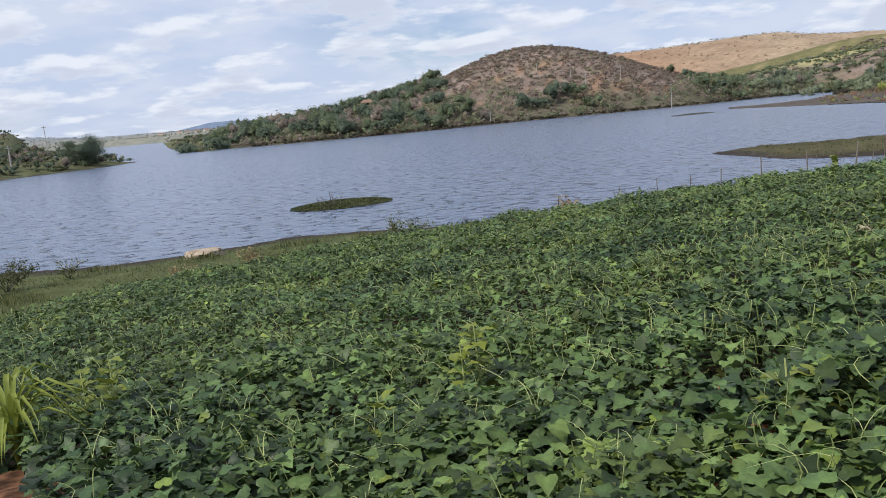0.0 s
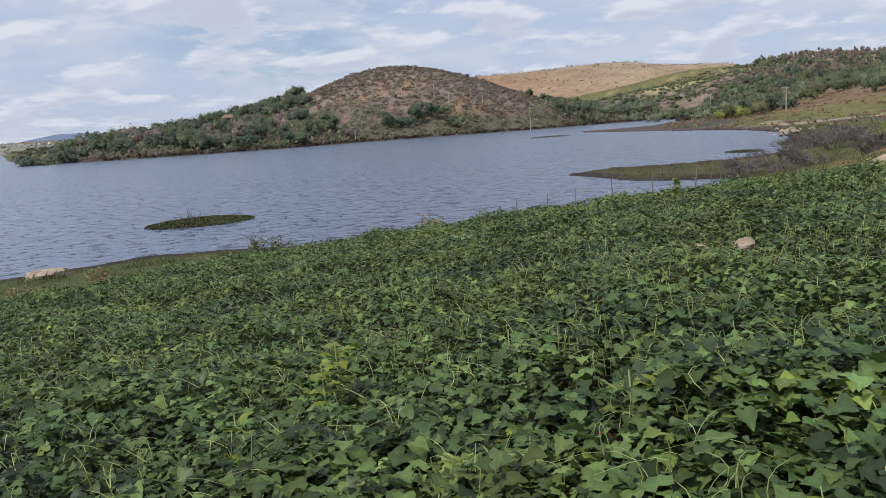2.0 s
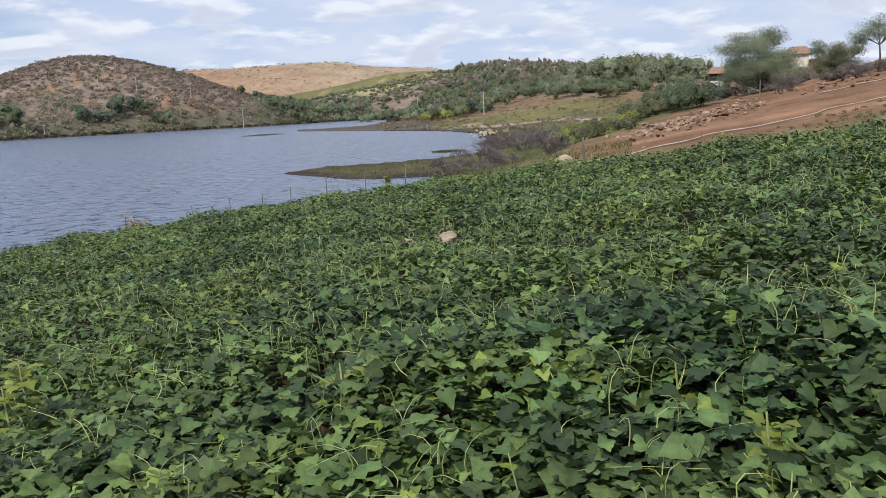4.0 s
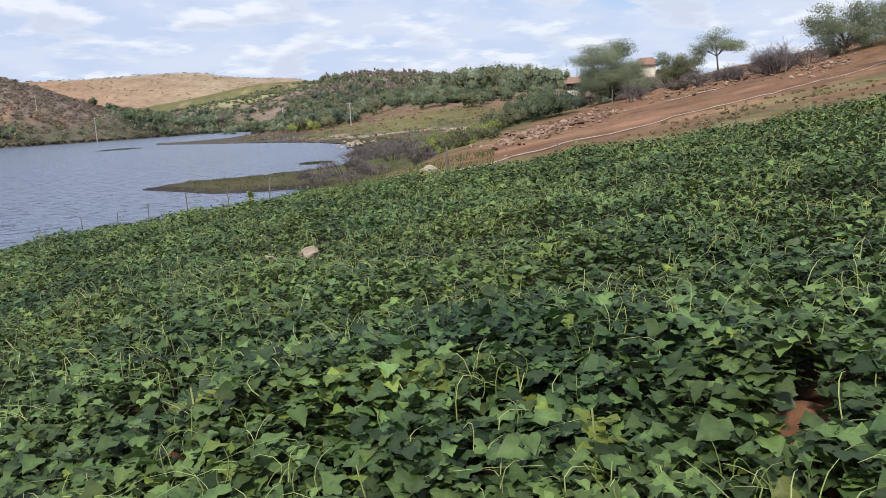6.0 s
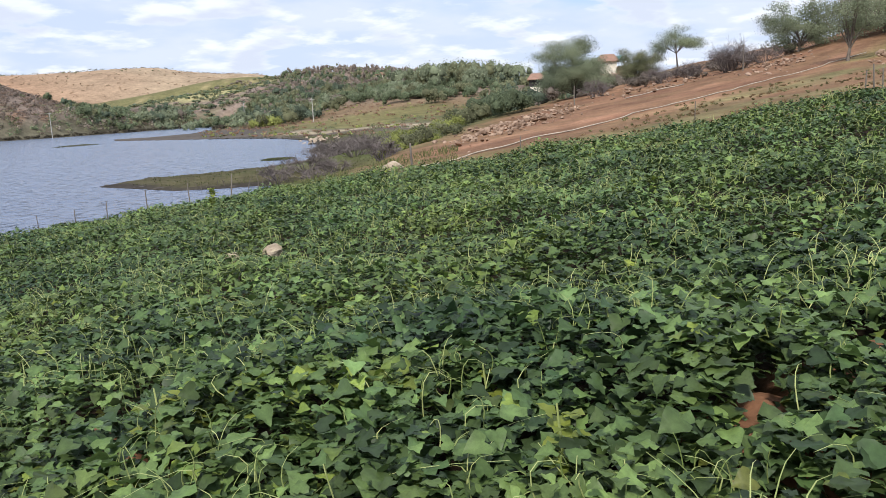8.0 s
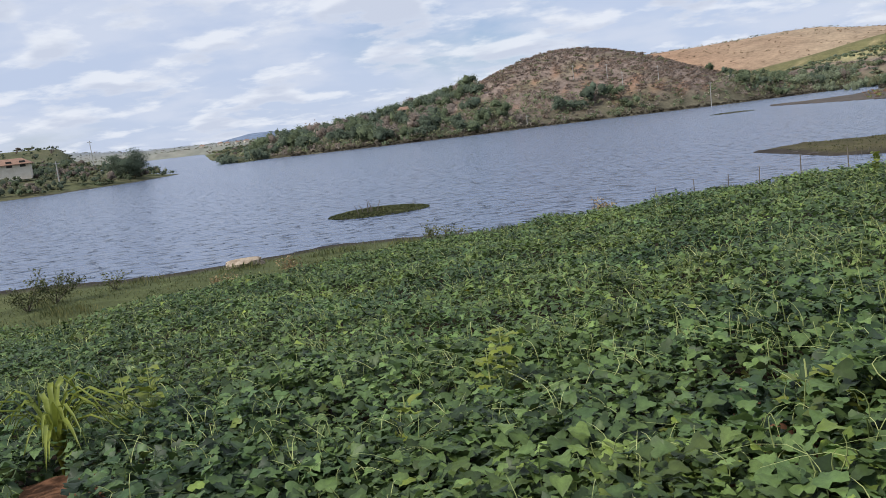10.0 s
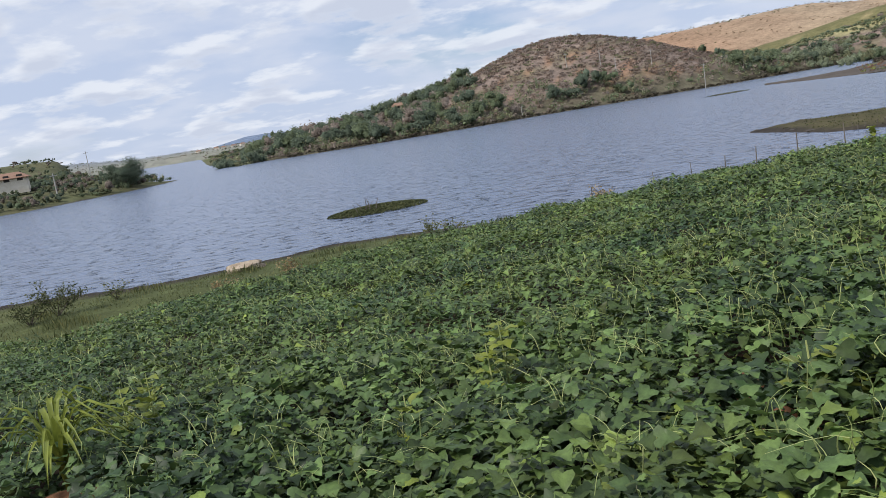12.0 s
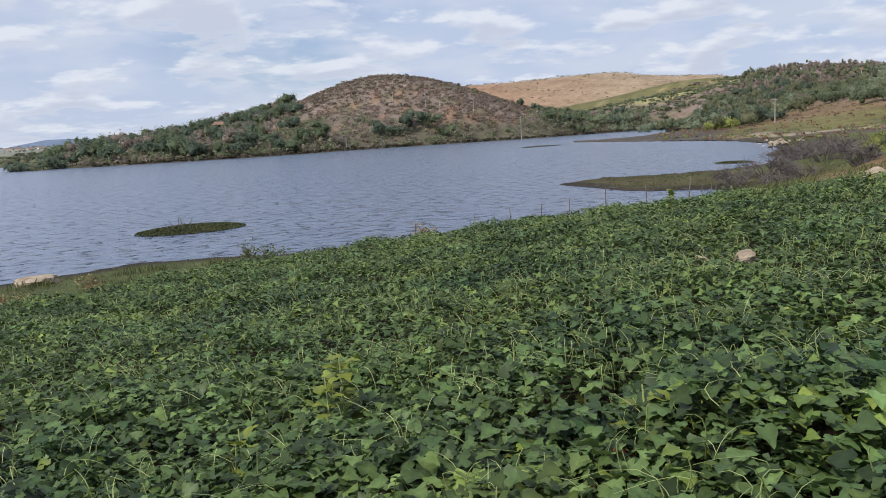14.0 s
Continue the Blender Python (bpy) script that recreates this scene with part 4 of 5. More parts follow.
# ---------------------------------------------------------------- trees and bushes
def tree(x, y, height, spread, seed, leaf_rgb, label, leaves=2600, leaf=0.13, flat=0.55, trunk=0.35, bare_top=False, low=0.48, name="tree", lean=0.1, base=None):
    """A tapered trunk that forks into limbs, and a crown of leaf clumps round the limbs' ends."""
    rng = np.random.default_rng(seed)
    z0 = gz(x, y) if base is None else base
    ob = empty(name, x, y, z0, label, "tree")
    fork = Vector((lean * height * rng.uniform(-1, 1), 0, height * trunk))
    r0 = 0.016 * height + 0.02
    wood = [tube_arrays([(0, 0, -0.2), fork * 0.5 + Vector((0.03, 0.02, 0)), fork], [r0 * 1.25, r0, r0 * 0.8], 8)]
    ends = []
    n = 9
    for i in range(n):
        a = 6.283 * i / n + rng.uniform(-0.3, 0.3)
        reach = spread * rng.uniform(0.35, 1.0)
        top = height * rng.uniform(low + 0.12, 0.97) if reach < spread * 0.7 else height * rng.uniform(low, 0.8)
        e = Vector((math.cos(a) * reach, math.sin(a) * reach, top))
        m = fork.lerp(e, 0.5) + Vector((0, 0, 0.10 * height))
        wood.append(tube_arrays([fork, m, e], [r0 * 0.55, r0 * 0.3, r0 * 0.1], 6))
        ends += [e, m.lerp(e, 0.5)]
        for _ in range(3):
            b = m.lerp(e, rng.uniform(0.1, 0.9)) + Vector((rng.normal(0, spread * 0.28), rng.normal(0, spread * 0.28), rng.normal(0.05, 0.09) * height))
            wood.append(tube_arrays([m.lerp(e, 0.3), b], [r0 * 0.2, r0 * 0.06], 4))
            ends.append(b)
    if low < 0.25 and not bare_top:
        for _ in range(26):
            a, u = rng.uniform(0, 6.283), spread * rng.uniform(0.3, 0.85)
            b = Vector((math.cos(a) * u, math.sin(a) * u, height * rng.uniform(0.10, 0.5)))
            wood.append(tube_arrays([fork * 0.6, fork.lerp(b, 0.6) + Vector((0, 0, 0.05 * height)), b], [r0 * 0.3, r0 * 0.15, r0 * 0.05], 4))
            ends.append(b)
    if bare_top:
        for _ in range(44):
            s = ends[int(rng.integers(len(ends)))]
            t = s + Vector((rng.normal(0, 0.6), rng.normal(0, 0.6), rng.uniform(0.4, 1.7)))
            wood.append(tube_arrays([s, t], [r0 * 0.14, r0 * 0.04], 4))
    part("trunk", mesh_of("trunk", *join(wood), M_BARK, True), ob)
    c = np.array([tuple(e) for e in ends])
    if bare_top:
        c = c[c[:, 2] < height * 0.72]
    leaves, leaf = int(leaves * 4.0), leaf * 0.42
    pick = rng.integers(len(c), size=leaves)
    p = c[pick] + np.clip(rng.normal(size=(leaves, 3)), -1.7, 1.7) * [spread * 0.17, spread * 0.17, height * 0.05]
    out = (p - c[pick]) / (0.17 * spread) + (p - [0, 0, 0.5 * height]) / spread + [0, 0, 0.6]
    me = mesh_of("crown", *quads_arrays(p, leaf, rng, flat, out), M_SCRUB)
    round_shading(me, out)
    shade = rng.uniform(0.75, 1.25, len(c))[pick]
    tint(me, "tone", np.repeat(np.array(leaf_rgb)[None] * shade[:, None], 4, 0))
    tagged(part("crown", me, ob), kind="stuff")
    return ob


GREEN, OLIVE, YELLOW, DEEP = (0.115, 0.142, 0.084), (0.148, 0.155, 0.090), (0.21, 0.23, 0.075), (0.098, 0.124, 0.088)
GREYISH = (0.19, 0.16, 0.135)
GREY_GREEN = (0.185, 0.212, 0.138)


def at(az, r, **k):
    x, y = polar(az, r)
    return tree(x, y, **k)


at(52.2, 70, height=5.2, spread=3.4, seed=1, leaf_rgb=GREY_GREEN, label="broad green mesquite tree at the edge of bare earth", leaves=13000, leaf=0.11, trunk=0.08, low=0.08)
at(56.6, 90, height=4.0, spread=2.6, seed=2, leaf_rgb=OLIVE, label="round green tree beside a house", leaves=4500, trunk=0.15, low=0.2)
at(59.1, 98, height=4.6, spread=2.9, seed=3, leaf_rgb=GREY_GREEN, label="umbrella-shaped thorn tree on the ridge", leaves=2600, flat=0.85, trunk=0.45)
at(66.6, 66, height=4.1, spread=2.7, seed=4, leaf_rgb=GREY_GREEN, label="spreading thorn tree with an open crown", leaves=4200, flat=0.85, trunk=0.16, low=0.22)
at(69.5, 50, height=4.6, spread=1.7, seed=5, leaf_rgb=GREY_GREEN, label="small tree with bare upper branches on red earth", leaves=1700, leaf=0.10, trunk=0.15, bare_top=True, low=0.22)
at(71.4, 64, height=4.2, spread=3.2, seed=6, leaf_rgb=GREY_GREEN, label="large leafy tree above the stony slope", leaves=7000, flat=0.6, trunk=0.14, low=0.2)
at(75.5, 62, height=5.5, spread=3.2, seed=7, leaf_rgb=GREY_GREEN, label="large leafy tree above the stony slope", leaves=7000, flat=0.6, trunk=0.14, low=0.2)
_x, _y = -69, 158
tree(_x, _y, 6.0, 4.2, 8, DEEP, "dark round tree on the far bank", leaves=5200, leaf=0.22, flat=0.3, trunk=0.1, low=0.15)


def twig_bush(az, r, height, spread, seed, label, count=34):
    """A leafless bush: limbs from the ground that break up into many fine twigs."""
    rng = np.random.default_rng(seed)
    x, y = polar(az, r)
    ob = empty("dry_bush", x, y, gz(x, y), label, "bush")
    pieces = []
    for _ in range(count):
        a, u = rng.uniform(0, 6.283), rng.uniform(0.1, 1) ** 0.6
        e = Vector((math.cos(a) * spread * u * 0.8, math.sin(a) * spread * u * 0.8, height * math.sqrt(max(0.1, 1 - (u * 0.85) ** 2)) * rng.uniform(0.45, 0.85)))
        s = Vector((e.x * 0.35, e.y * 0.35, -0.05))
        m = s.lerp(e, 0.5) + Vector((rng.normal(0, 0.15), rng.normal(0, 0.15), 0.1))
        pieces.append(tube_arrays([s, m, e], [0.022, 0.015, 0.007], 4))
        for _ in range(16):
            b = m.lerp(e, rng.uniform(0, 1))
            t = b + Vector((rng.normal(0, 0.2), rng.normal(0, 0.2), rng.normal(0.1, 0.13))) * (spread + height) * 0.42
            pieces.append(tube_arrays([b, b.lerp(t, 0.5) + Vector((rng.normal(0, 0.04), rng.normal(0, 0.04), 0.03)), t], [0.010, 0.008, 0.005], 3))
    part("brushwood", mesh_of("brushwood", *join(pieces), M_TWIG), ob)


twig_bush(62.6, 64, 2.5, 2.5, 21, "dry leafless grey bush at the earth's edge", 120)
twig_bush(58.2, 66, 1.5, 1.8, 22, "dry leafless grey bush at the earth's edge")
twig_bush(60.0, 66, 1.7, 1.6, 23, "dry leafless grey bush at the earth's edge")
twig_bush(64.6, 64, 1.5, 1.6, 25, "dry leafless grey bush at the earth's edge")
twig_bush(53.6, 62, 1.6, 1.7, 24, "dry leafless grey bush at the earth's edge")
for _k, (_a, _r, _h, _s) in enumerate(((31.0, 47, 1.1, 1.7), (33, 50, 1.3, 2.0), (35, 47, 1.2, 1.7), (36.5, 52, 1.3, 2.2), (33.5, 44, 1.0, 1.4), (38.5, 34, 1.0, 1.0), (34.3, 60, 1.5, 2.6), (35.4, 64, 1.6, 2.6), (36.4, 60, 1.6, 2.6), (37.4, 57, 1.5, 2.4), (35.0, 55, 1.4, 2.2), (36.0, 70, 1.6, 2.8), (37.6, 66, 1.6, 2.6))):
    twig_bush(_a, _r, _h, _s, 30 + _k, "grey dead brush standing in marshy ground", 30)


def lobe_shape():
    bm = bmesh.new()
    bmesh.ops.create_icosphere(bm, subdivisions=1, radius=1.0)
    v = np.array([tuple(p.co) for p in bm.verts])
    f = np.array([[p.index for p in q.verts] for q in bm.faces])
    bm.free()
    return v, f


LOBE_V, LOBE_F = lobe_shape()


def bushes(name, spots, seed, per, leaf, label, category, tight=1.0, lobes=3, gain=1.0):
    """Far scrub in one sheet: each bush is a clump of uneven leaf masses under loose leaves, with its own tone."""
    rng = np.random.default_rng(seed)
    verts, faces, tones, normals, base = [], [], [], [], 0
    k = max(lobes, 1)
    nv = len(LOBE_V)
    for x, y, z, h, w, rgb in spots:
        at0, rgb = np.array([x, y, z]), np.array(rgb) * gain
        c = rng.normal(size=(k, 3)) * [w * 0.22 * tight, w * 0.22 * tight, h * 0.12] + [0, 0, h * 0.55]
        shade = rng.uniform(0.75, 1.25, k)
        for q in range(lobes):
            size = np.array([w * 0.27, w * 0.27, h * 0.36]) * rng.uniform(0.5, 0.8)
            v = c[q] + LOBE_V * size * rng.uniform(0.68, 1.22, (nv, 1))
            v[:, 2] = np.maximum(v[:, 2], -0.05)
            verts.append(v + at0)
            faces.append(LOBE_F + base)
            base += nv
            # inner masses toned down a fifth to stand in for shade inside the bush
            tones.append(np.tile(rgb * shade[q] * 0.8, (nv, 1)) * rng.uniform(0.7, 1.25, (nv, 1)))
            normals.append(LOBE_V + rng.normal(0, 0.22, (nv, 3)) + [0, 0, 0.5])
        pick = rng.integers(k, size=per)
        away = rng.normal(size=(per, 3))
        away /= np.linalg.norm(away, axis=1, keepdims=True)
        p = c[pick] + away * np.array([w * 0.29, w * 0.29, h * 0.38]) * rng.uniform(0.55, 1.04, (per, 1))
        p[:, 2] = np.clip(p[:, 2], 0.0, h * 1.1)
        out = away + 0.5 * (p - [0, 0, 0.3 * h]) / (0.5 * w) + [0, 0, 0.75]
        v, f = quads_arrays(p + at0, leaf * (w + 1.0) / 4, rng, 0.2, out)
        verts.append(v)
        faces.append(np.vstack([f[:, :3], f[:, (0, 2, 3)]]) + base)
        base += len(v)
        tones.append(np.repeat(rgb[None] * (shade[pick] * rng.uniform(0.85, 1.2, per))[:, None], 4, 0))
        normals.append(np.repeat(out, 4, 0))
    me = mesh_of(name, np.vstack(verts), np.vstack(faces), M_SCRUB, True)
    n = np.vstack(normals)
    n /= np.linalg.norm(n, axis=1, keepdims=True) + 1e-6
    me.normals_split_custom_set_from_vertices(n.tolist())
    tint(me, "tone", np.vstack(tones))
    return tagged(new(name, me), label, category, kind="stuff")


def scatter(n, x0, x1, y0, y1, rng, keep):
    x, y = rng.uniform(x0, x1, n), rng.uniform(y0, y1, n)
    z = ground_z(x, y)
    k = keep(x, y, z, shore_distance(x, y)) & (z > 0.15)
    return x[k], y[k], z[k]


def make_scrub():
    rng = np.random.default_rng(90)
    # hill across the water: dry brown above, green along the shore
    x, y, z = scatter(15000, -95, 150, 222, 400, rng, lambda x, y, z, d: (d > 2.0 + 2 * (x > 60)) & (wave(x, y, 18, 60) > -1.1))
    spots = []
    for a, b, c in zip(x, y, z):
        low = c < 7.5 + 3 * math.sin(a * 0.07) and rng.uniform() < 0.8 or (a < 6 and rng.uniform() < 0.45)
        pick = rng.uniform()
        if low:
            rgb = OLIVE if pick < 0.40 else GREEN if pick < 0.75 else GREYISH
            spots.append((a, b, c, rng.uniform(1.2, 2.8), rng.uniform(2.0, 4.6), np.array(rgb) * 1.4))
        else:
            rgb = (0.205, 0.168, 0.142) if pick < 0.60 else (0.22, 0.165, 0.13) if pick < 0.88 else OLIVE
            spots.append((a, b, c, rng.uniform(0.5, 1.25), rng.uniform(2.0, 4.2), np.array(rgb) * rng.uniform(0.8, 1.12)))
    bushes("hill_scrub", spots, 1, 18, 0.25, "dry brown and green scrub on the hill across the lake", "scrub", 1.0, 0, 0.98)
    # larger round trees, thick on the lower slope and the long ridge
    x, y, z = scatter(1500, -92, 150, 226, 345, rng, lambda x, y, z, d: (d > 5) & ((z < 6.5) | (x < 4)) & (wave(x, y, 26, 64) > np.where(x < 12, -0.55, 0.1)))
    spots = [(a, b, c, rng.uniform(3.4, 5.8), rng.uniform(4.5, 8.0), DEEP if rng.uniform() < 0.5 else GREEN if rng.uniform() < 0.7 else GREYISH) for a, b, c in zip(x, y, z)][:300]
    bushes("hill_trees", spots, 12, 340, 0.14, "round dark green trees along the far hill's foot", "trees", 0.9, 6, 1.2)
    # dark reeds and dead brush along the water
    n = 15000
    u = rng.uniform(-52, 165, n)
    x, y = u, rng.uniform(222, 312, n)
    d = shore_distance(x, y)
    k = (d > 0.3) & (d < 3.5)
    spots = [(a, b, 0.1, rng.uniform(0.5, 1.3), rng.uniform(1.2, 2.6), (0.085, 0.075, 0.055)) for a, b in zip(x[k], y[k])]
    bushes("shore_brush", spots, 7, 14, 0.3, "dark dead brush along the far shore", "brush", 1.0, 1)
    # the valley and the hills beyond the bay
    x, y, z = scatter(7800, 95, 420, 120, 470, rng, lambda x, y, z, d: (d > 4) & (wave(x, y, 30, 61) > -1.0) & ((y > 190 - 0.2 * x) | (x > 100)) & (y < 3.2 * x) & (z > 0.9) & (((np.hypot(x, y) > 300) & ((np.hypot(x, y) < 398) | (y < 1.66 * x))) | ((y > 1.43 * x) & (np.hypot(x, y) > 235)) | (x > 1.05 * y)))
    spots = []
    for a, b, c in zip(x, y, z):
        pick = rng.uniform()
        green = pick < 0.85 * float(step(18, 5, c)) or math.sin(a * 0.045 + b * 0.03) > 0.55
        rgb = (GREEN if pick < 0.4 else DEEP if pick < 0.6 else OLIVE) if green else (GREYISH if pick < 0.8 else OLIVE)
        tall = rng.uniform(1.5, 4.6) * (0.45 if b > 1.62 * a and math.hypot(a, b) > 325 else 1.0)
        spots.append((a, b, c, tall, rng.uniform(2.4, 5.6), rgb))
    bushes("valley_scrub", spots, 2, 30, 0.24, "green and grey scrub on the hills beyond the bay", "scrub", 1.0, 2, 1.25)
    # tufts and low shrubs of the wet valley floor
    n = 1300
    aa, rr = rng.uniform(26, 48, n), rng.uniform(118, 285, n)
    px, py = rr * np.sin(np.radians(aa)), rr * np.cos(np.radians(aa))
    ok = (shore_distance(px, py) > 2) & (wave(px, py, 16, 73) > rng.uniform(-1.0, 0.7, n))
    tufts = [(a, b, gz(a, b), rng.uniform(0.25, 0.7), rng.uniform(1.0, 2.6), ((0.20, 0.125, 0.085), OLIVE, (0.19, 0.125, 0.09), YELLOW, (0.21, 0.15, 0.10), (0.20, 0.125, 0.085))[int(rng.integers(6))]) for a, b in zip(px[ok], py[ok])]
    bushes("valley_tufts", tufts, 13, 14, 0.22, "low reddish and olive shrubs on the marshy valley floor", "shrubs", 1.0, 0, 1.1)
    # skyline of the bare tan ridge
    x, y, z = scatter(4500, 40, 600, 440, 900, rng, lambda x, y, z, d: ((z > 22) & (y > 640) & (wave(x, y, 40, 66) > np.where(z > 44, -0.8, 0.0))) | ((z > 12) & (y > 1.66 * x) & (y < 560) & (wave(x, y, 30, 67) > 0.75)))
    spots = [(a, b, c, rng.uniform(0.5, 1.3) * (1.6 if c > 47 else 1), rng.uniform(2, 5.5), OLIVE if rng.uniform() < (0.6 if c > 47 else 0.10) else (0.26, 0.19, 0.13)) for a, b, c in zip(x, y, z)]
    bushes("ridge_scrub", spots, 3, 10, 0.3, "scattered shrubs on the tan ridge", "scrub", 1.0, 0)
    # the far bank
    x, y, z = scatter(3200, -380, -60, 115, 480, rng, lambda x, y, z, d: (d > 3) & (wave(x, y, 22, 62) > -0.3))
    spots = [(a, b, c, rng.uniform(1, 2.6), rng.uniform(1.6, 4), (GREEN, DEEP, GREYISH, OLIVE)[int(rng.integers(4))]) for a, b, c in zip(x, y, z)]
    x, y, z = scatter(1500, -150, -60, 112, 215, rng, lambda x, y, z, d: (d > 0.8) & (wave(x, y, 12, 68) > -0.5))
    spots += [(a, b, c, rng.uniform(0.6, 1.9), rng.uniform(1.2, 3.4), (GREEN, DEEP, OLIVE, DEEP, GREYISH)[int(rng.integers(5))]) for a, b, c in zip(x, y, z)]
    bushes("bank_scrub", spots, 4, 50, 0.17, "low scrub on the opposite bank", "scrub")
    x, y, z = scatter(3000, -1500, -60, 700, 2600, rng, lambda x, y, z, d: (d > 10) & (x < -0.17 * y))
    spots = [(a, b, c, rng.uniform(2, 4.5), rng.uniform(5, 12), (GREEN, OLIVE, GREYISH)[int(rng.integers(3))]) for a, b, c in zip(x, y, z)]
    bushes("distant_scrub", spots, 6, 4, 0.5, "distant hazy scrub beyond the lake", "scrub", 1.0, 1)
    # green bushes beside the bay and the rubble bank
    spots = []
    for az, r, n, sa, sr, h, w, tone in ((47.0, 64, 16, 0.8, 5, 1.9, 2.4, GREEN), (44.8, 58, 8, 0.7, 5, 1.3, 1.9, OLIVE), (42.5, 52, 9, 0.9, 4, 1.0, 1.6, YELLOW), (41.0, 44, 10, 0.9, 3, 1.0, 1.5, OLIVE), (39.8, 45, 7, 0.8, 3, 1.1, 1.6, YELLOW),
                                         (47.5, 66, 8, 1.0, 6, 1.8, 2.4, DEEP), 
                                         (50, 74, 6, 0.7, 3, 1.6, 1.8, GREYISH), (49.2, 82, 9, 0.45, 3, 1.9, 2.2, OLIVE), (54.6, 88, 12, 0.7, 2, 1.8, 2.0, GREYISH), (60, 70, 26, 3.4, 2, 0.9, 1.5, GREYISH), (73, 70, 14, 1.6, 2, 2.2, 2.6, OLIVE), (71, 72, 8, 2.0, 2, 1.6, 2.2, GREYISH)):
        for _ in range(n):
            px, py = polar(az + rng.normal(0, sa), r + rng.normal(0, sr))
            spots.append((px, py, gz(px, py), h * rng.uniform(0.6, 1.2), w * rng.uniform(0.6, 1.2), tone))
    n = 2400
    px, py = rng.uniform(10, 48, n), rng.uniform(6, 26, n)
    rr, aa = np.hypot(px, py), np.degrees(np.arctan2(px, py))
    ok = (rr > field_edge(aa) + 0.2) & (rr < field_edge(aa) + 5 + 17 * step(46, 66, aa)) & (aa > 40) & (wave(px, py, 3.5, 71) > rng.uniform(-0.6, 0.8, n))
    weeds = [(a, b, gz(a, b), rng.uniform(0.05, 0.13), rng.uniform(0.15, 0.45), (0.15, 0.14, 0.07) if a * 7 % 1 < 0.5 else (0.18, 0.125, 0.07)) for a, b in zip(px[ok], py[ok])]
    bushes("earth_weeds", weeds, 8, 22, 0.09, "small green weeds on the bare red earth", "weeds", 1.0, 0)
    bushes("bay_bushes", spots, 5, 620, 0.08, "leafy green and grey bushes round the bay", "bushes", 1.0, 5)


make_scrub()


def mud_rim():
    """Dark clods of mud and roots along the water's edge of the spit and the bay."""
    rng = np.random.default_rng(61)
    n = 26000
    x, y = rng.uniform(16, 74, n), rng.uniform(33, 135, n)
    d = shore_distance(x, y)
    keep = (d > -0.12) & (d < 0.5) & (wave(x, y, 2.4, 62) > rng.uniform(-0.9, 0.7, n)) & (rng.uniform(0, 1, n) < np.clip(y / 75, 0.55, 1))
    x, y = x[keep], y[keep]
    size = rng.uniform(0.10, 0.34, (len(x), 1, 1)) * np.array([1.0, 1.0, 0.42]) * np.clip(y / 60, 0.8, 1.6)[:, None, None]
    v = LOBE_V[None] * size * rng.uniform(0.7, 1.25, (len(x), len(LOBE_V), 1)) + np.stack([x, y, np.full(len(x), 0.03)], 1)[:, None, :]
    f = LOBE_F[None] + (np.arange(len(x)) * len(LOBE_V))[:, None, None]
    tagged(new("mud_rim", mesh_of("mud_rim", v.reshape(-1, 3), f.reshape(-1, 3), M_MUD)), "dark broken mud and roots along the water's edge", "mud", kind="stuff")


mud_rim()


def grove():
    """The dense wood behind the bay, tree by tree."""
    rng = np.random.default_rng(33)
    spots = []
    for az, r, n, sa, sr, h, w, tone in ((44.0, 266, 80, 2.3, 14, 7.2, 8.5, GREY_GREEN), (42.0, 245, 26, 2.4, 6, 3.2, 4.5, GREEN), (43.0, 218, 44, 2.0, 7, 3.4, 4.8, GREEN), (39.5, 232, 26, 1.6, 6, 3.0, 4.5, GREY_GREEN), (38.0, 262, 22, 2.0, 6, 3.0, 4.5, GREEN), (40, 290, 30, 1.6, 14, 5.0, 6.0, GREEN), (36, 295, 26, 2.6, 22, 4.6, 6.0, GREEN), (37.5, 325, 60, 2.4, 26, 3.6, 5.0, GREYISH), (32.0, 285, 48, 2.2, 26, 4.5, 6.0, GREY_GREEN), (32.7, 228, 6, 0.7, 6, 4.5, 6.0, DEEP), (30.2, 215, 5, 0.9, 6, 3.2, 4.5, YELLOW), (47, 120, 16, 1.2, 10, 3.2, 3.6, GREEN), (-16.2, 246, 16, 0.8, 5, 3.4, 4.8, DEEP), (37.5, 240, 5, 1.5, 8, 3.0, 4.0, GREEN), (28.0, 325, 36, 1.5, 14, 4.0, 5.5, GREEN), (23.8, 345, 40, 2.0, 14, 4.0, 5.5, GREY_GREEN), (19.5, 335, 26, 1.6, 14, 3.6, 5.0, GREEN), (34.5, 330, 30, 2.0, 20, 5.0, 6.0, DEEP)):
        for _ in range(n):
            px, py = polar(az + rng.normal(0, sa), r + rng.normal(0, sr))
            spots.append((px, py, gz(px, py), h * rng.uniform(0.6, 1.15), w * rng.uniform(0.6, 1.2), tone if rng.uniform() < 0.7 else OLIVE))
    bushes("grove", spots, 9, 340, 0.13, "dense grey-green wood behind the bay", "trees", 1.0, 6, 1.15)


grove()


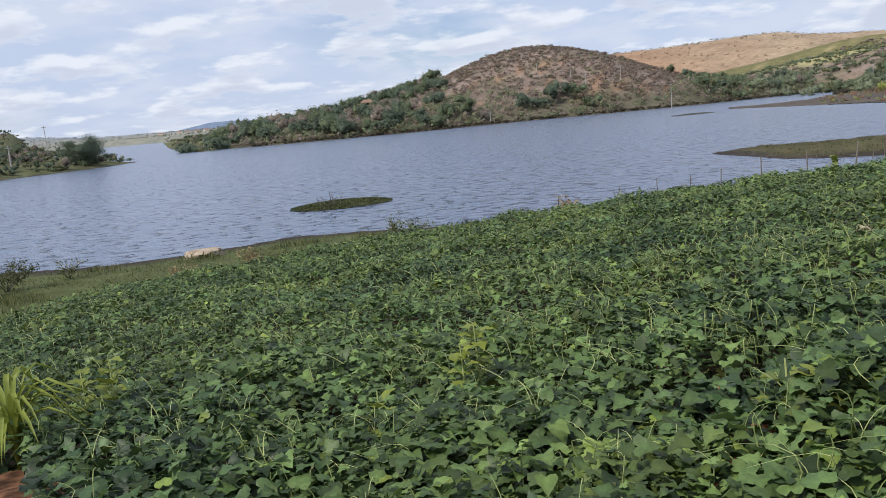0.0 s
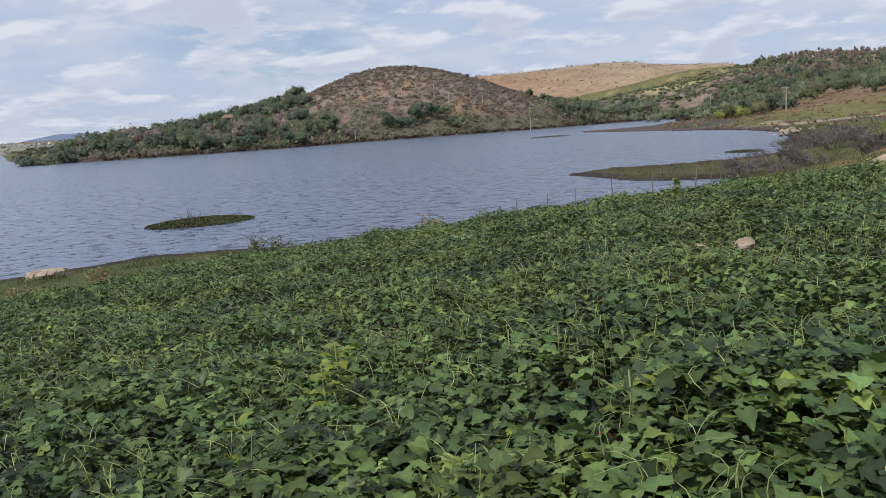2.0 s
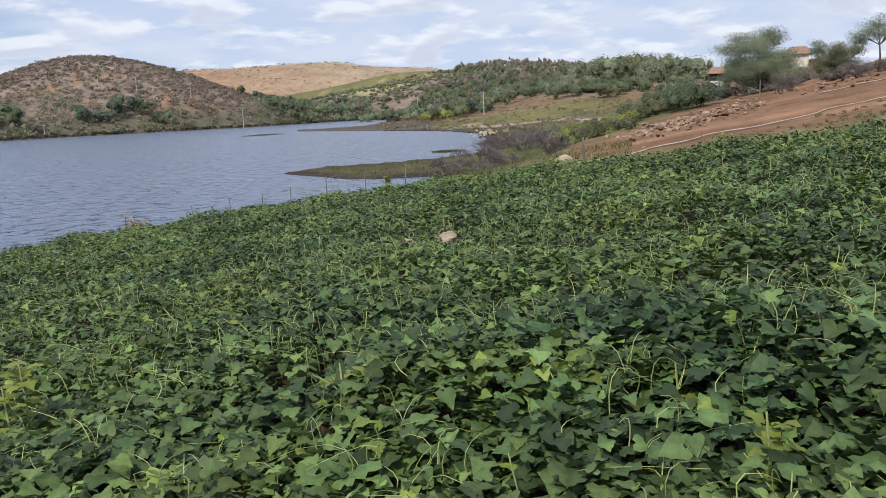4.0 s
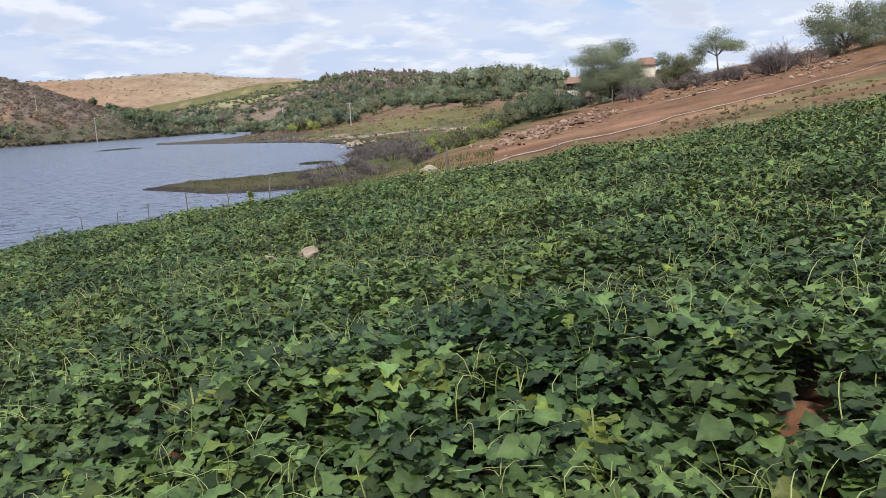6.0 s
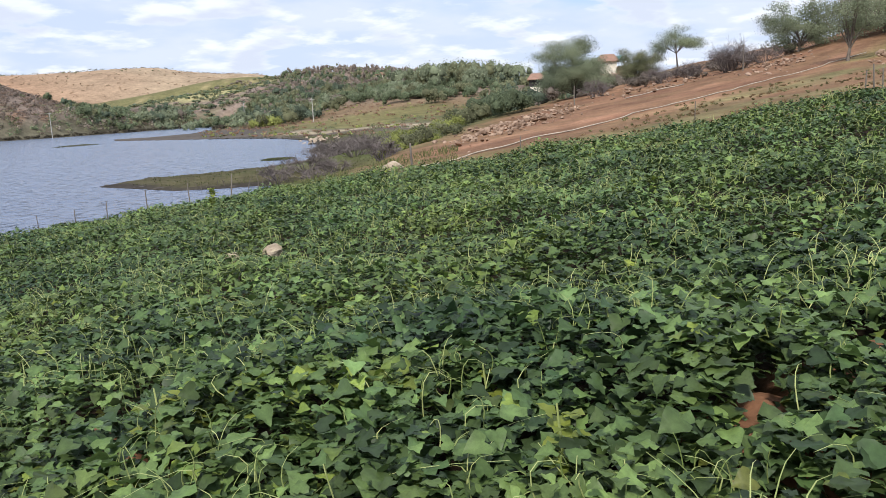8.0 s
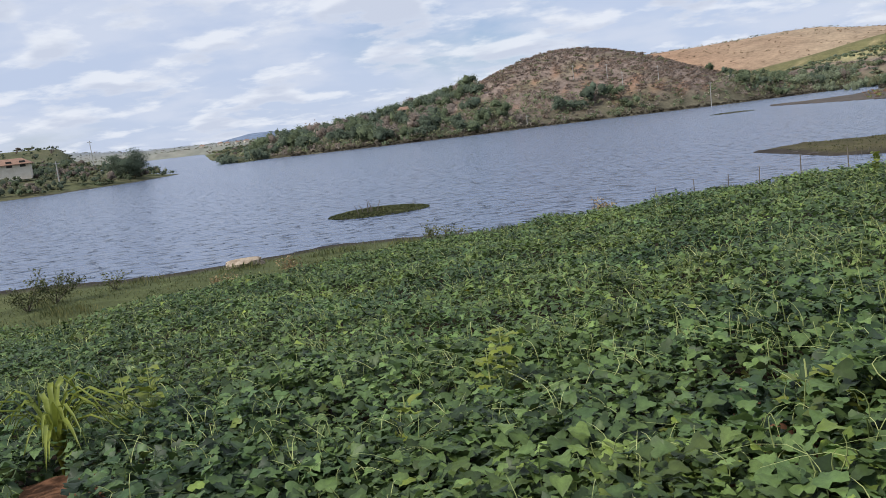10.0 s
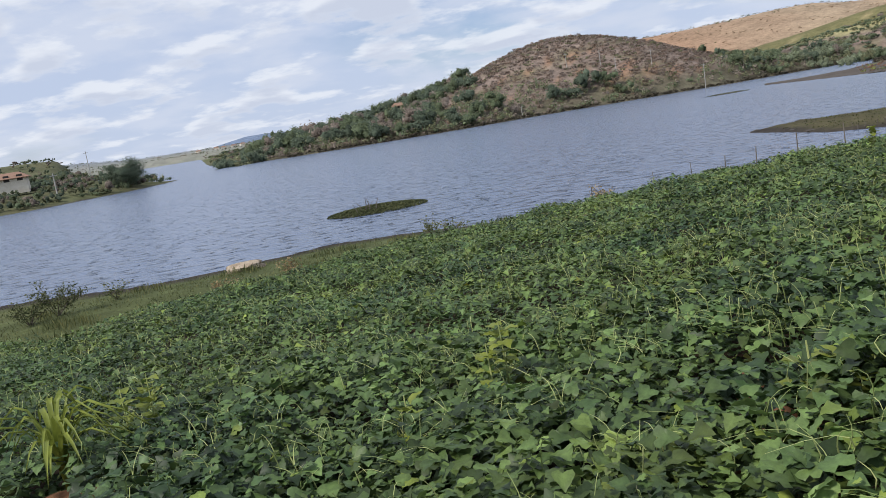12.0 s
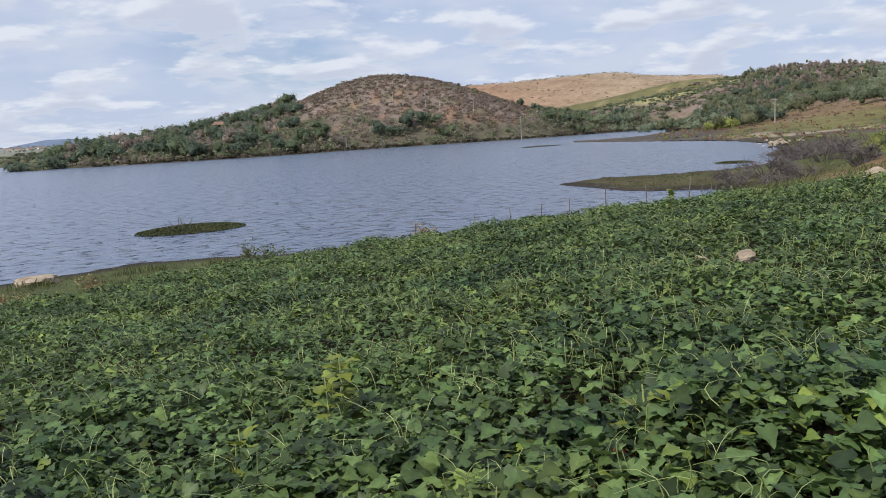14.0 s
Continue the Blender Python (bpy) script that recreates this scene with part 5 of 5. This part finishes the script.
# ---------------------------------------------------------------- houses, poles
def house(az, r, w, dep, h, turn, label, two=False, base=None):
    x, y = polar(az, r)
    z = gz(x, y) if base is None else base
    ob = empty("house", x, y, z, label, "house", turn=turn)
    part("wall", mesh_of("wall", *box_arrays(-w / 2, -dep / 2, -1.5, w / 2, dep / 2, h), M_PLASTER), ob)

    def roof(cx, cz, rw, rd, rise):
        v = [(cx - rw, -rd, cz), (cx + rw, -rd, cz), (cx + rw, rd, cz), (cx - rw, rd, cz), (cx - rw * 0.55, 0, cz + rise), (cx + rw * 0.55, 0, cz + rise),
             (cx - rw, -rd, cz - 0.12), (cx + rw, -rd, cz - 0.12), (cx + rw, rd, cz - 0.12), (cx - rw, rd, cz - 0.12)]
        f = [(0, 1, 5, 4), (2, 3, 4, 5), (1, 2, 5, 5), (3, 0, 4, 4), (6, 7, 1, 0), (7, 8, 2, 1), (8, 9, 3, 2), (9, 6, 0, 3), (9, 8, 7, 6)]
        me = bpy.data.meshes.new("roof")
        me.from_pydata(v, [], [tuple(dict.fromkeys(q)) for q in f])
        me.materials.append(M_ROOF)
        part("roof", me, ob)

    roof(0, h, w / 2 + 0.5, dep / 2 + 0.5, 0.28 * dep)
    if two:
        part("upper_wall", mesh_of("upper_wall", *box_arrays(-w / 2 + 0.2, -dep / 2 + 0.3, h, -w / 2 + w * 0.5, dep / 2 - 0.3, h + 2.6), M_PLASTER), ob)
        roof(-w / 4, h + 2.6, w / 4 + 0.5, dep / 2 + 0.2, 0.22 * dep)
    for k in range(3):
        c = -w / 3 + k * w / 3
        part("window", mesh_of("window", *box_arrays(c - 0.5, -dep / 2 - 0.05, 0.9, c + 0.5, -dep / 2 + 0.1, 2.1), M_DARK), ob)


def polar_z(az, r, el):
    return 4.0 + r * math.tan(radians(el))


house(55.0, 150, 6.5, 6, 2.7, -54, "cream two-storey house with clay tile roofs behind trees", True, polar_z(55.0, 150, 0.35))
house(49.45, 150, 2.2, 4, 2.2, -50, "small white house with clay roof behind trees", False, polar_z(49, 150, 0.6))
house(38.5, 395, 4.5, 4, 2.2, -38, "small white house on the scrub hilltop", False)
house(-5.0, 272, 3.5, 4, 2.6, 5, "small white house among shore trees", False)
house(-4.4, 300, 4.5, 4, 2.2, 5, "clay-roofed house on the wooded slope", False, gz(*polar(-4.4, 300)) - 0.6)
house(-30.4, 175, 7.0, 4, 1.5, 24, "low white house with a clay roof on the opposite bank", False, polar_z(-30.4, 175, 0.15))
for _k, (_a, _r) in enumerate(((-18.6, 2150), (-17.4, 2150), (-16.9, 2200), (-16.2, 2180), (-15.6, 2100))):
    house(_a, _r, 13, 10, 4.5, 10 * _k, "distant pale village house across the lake", False)


def power_pole(az, r, height, label="grey concrete power pole among scrub"):
    x, y = polar(az, r)
    ob = empty("power_pole", x, y, gz(x, y), label, "power pole", "power line", turn=-az)
    part("shaft", mesh_of("shaft", *tube_arrays([(0, 0, -1), (0, 0, height * 0.5), (0, 0, height)], [0.13, 0.11, 0.08], 8), M_CONCRETE), ob)
    part("crossarm", mesh_of("crossarm", *box_arrays(-0.6, -0.06, height - 0.5, 0.6, 0.06, height - 0.38), M_CONCRETE), ob)


for _a, _r, _h in ((7.7, 290, 5.0), (10.0, 290, 5.5), (11.0, 280, 5.5), (13.4, 290, 5.5), (16.7, 272, 8), (-2.5, 245, 4), (33.6, 205, 6), (28.9, 300, 6), (-25.6, 230, 8), (-27.8, 160, 4.5), (4.2, 250, 3.5)):
    power_pole(_a, _r, _h)


def mast(az, r, base, height):
    """A thin mast that carries a small teal panel, beside the house."""
    x, y = polar(az, r)
    ob = empty("panel_mast", x, y, base, "thin mast with a small teal panel beside the house", "mast", turn=-az)
    part("pole", mesh_of("pole", *tube_arrays([(0, 0, -1), (0, 0, height)], [0.07, 0.05], 6), M_CONCRETE), ob)
    part("panel", mesh_of("panel", *box_arrays(-0.75, -0.05, height - 1.0, 0.75, 0.05, height + 0.1), M_TEAL), ob, "teal panel")


mast(55.15, 151, polar_z(55.15, 151, 0.5), 5.8)
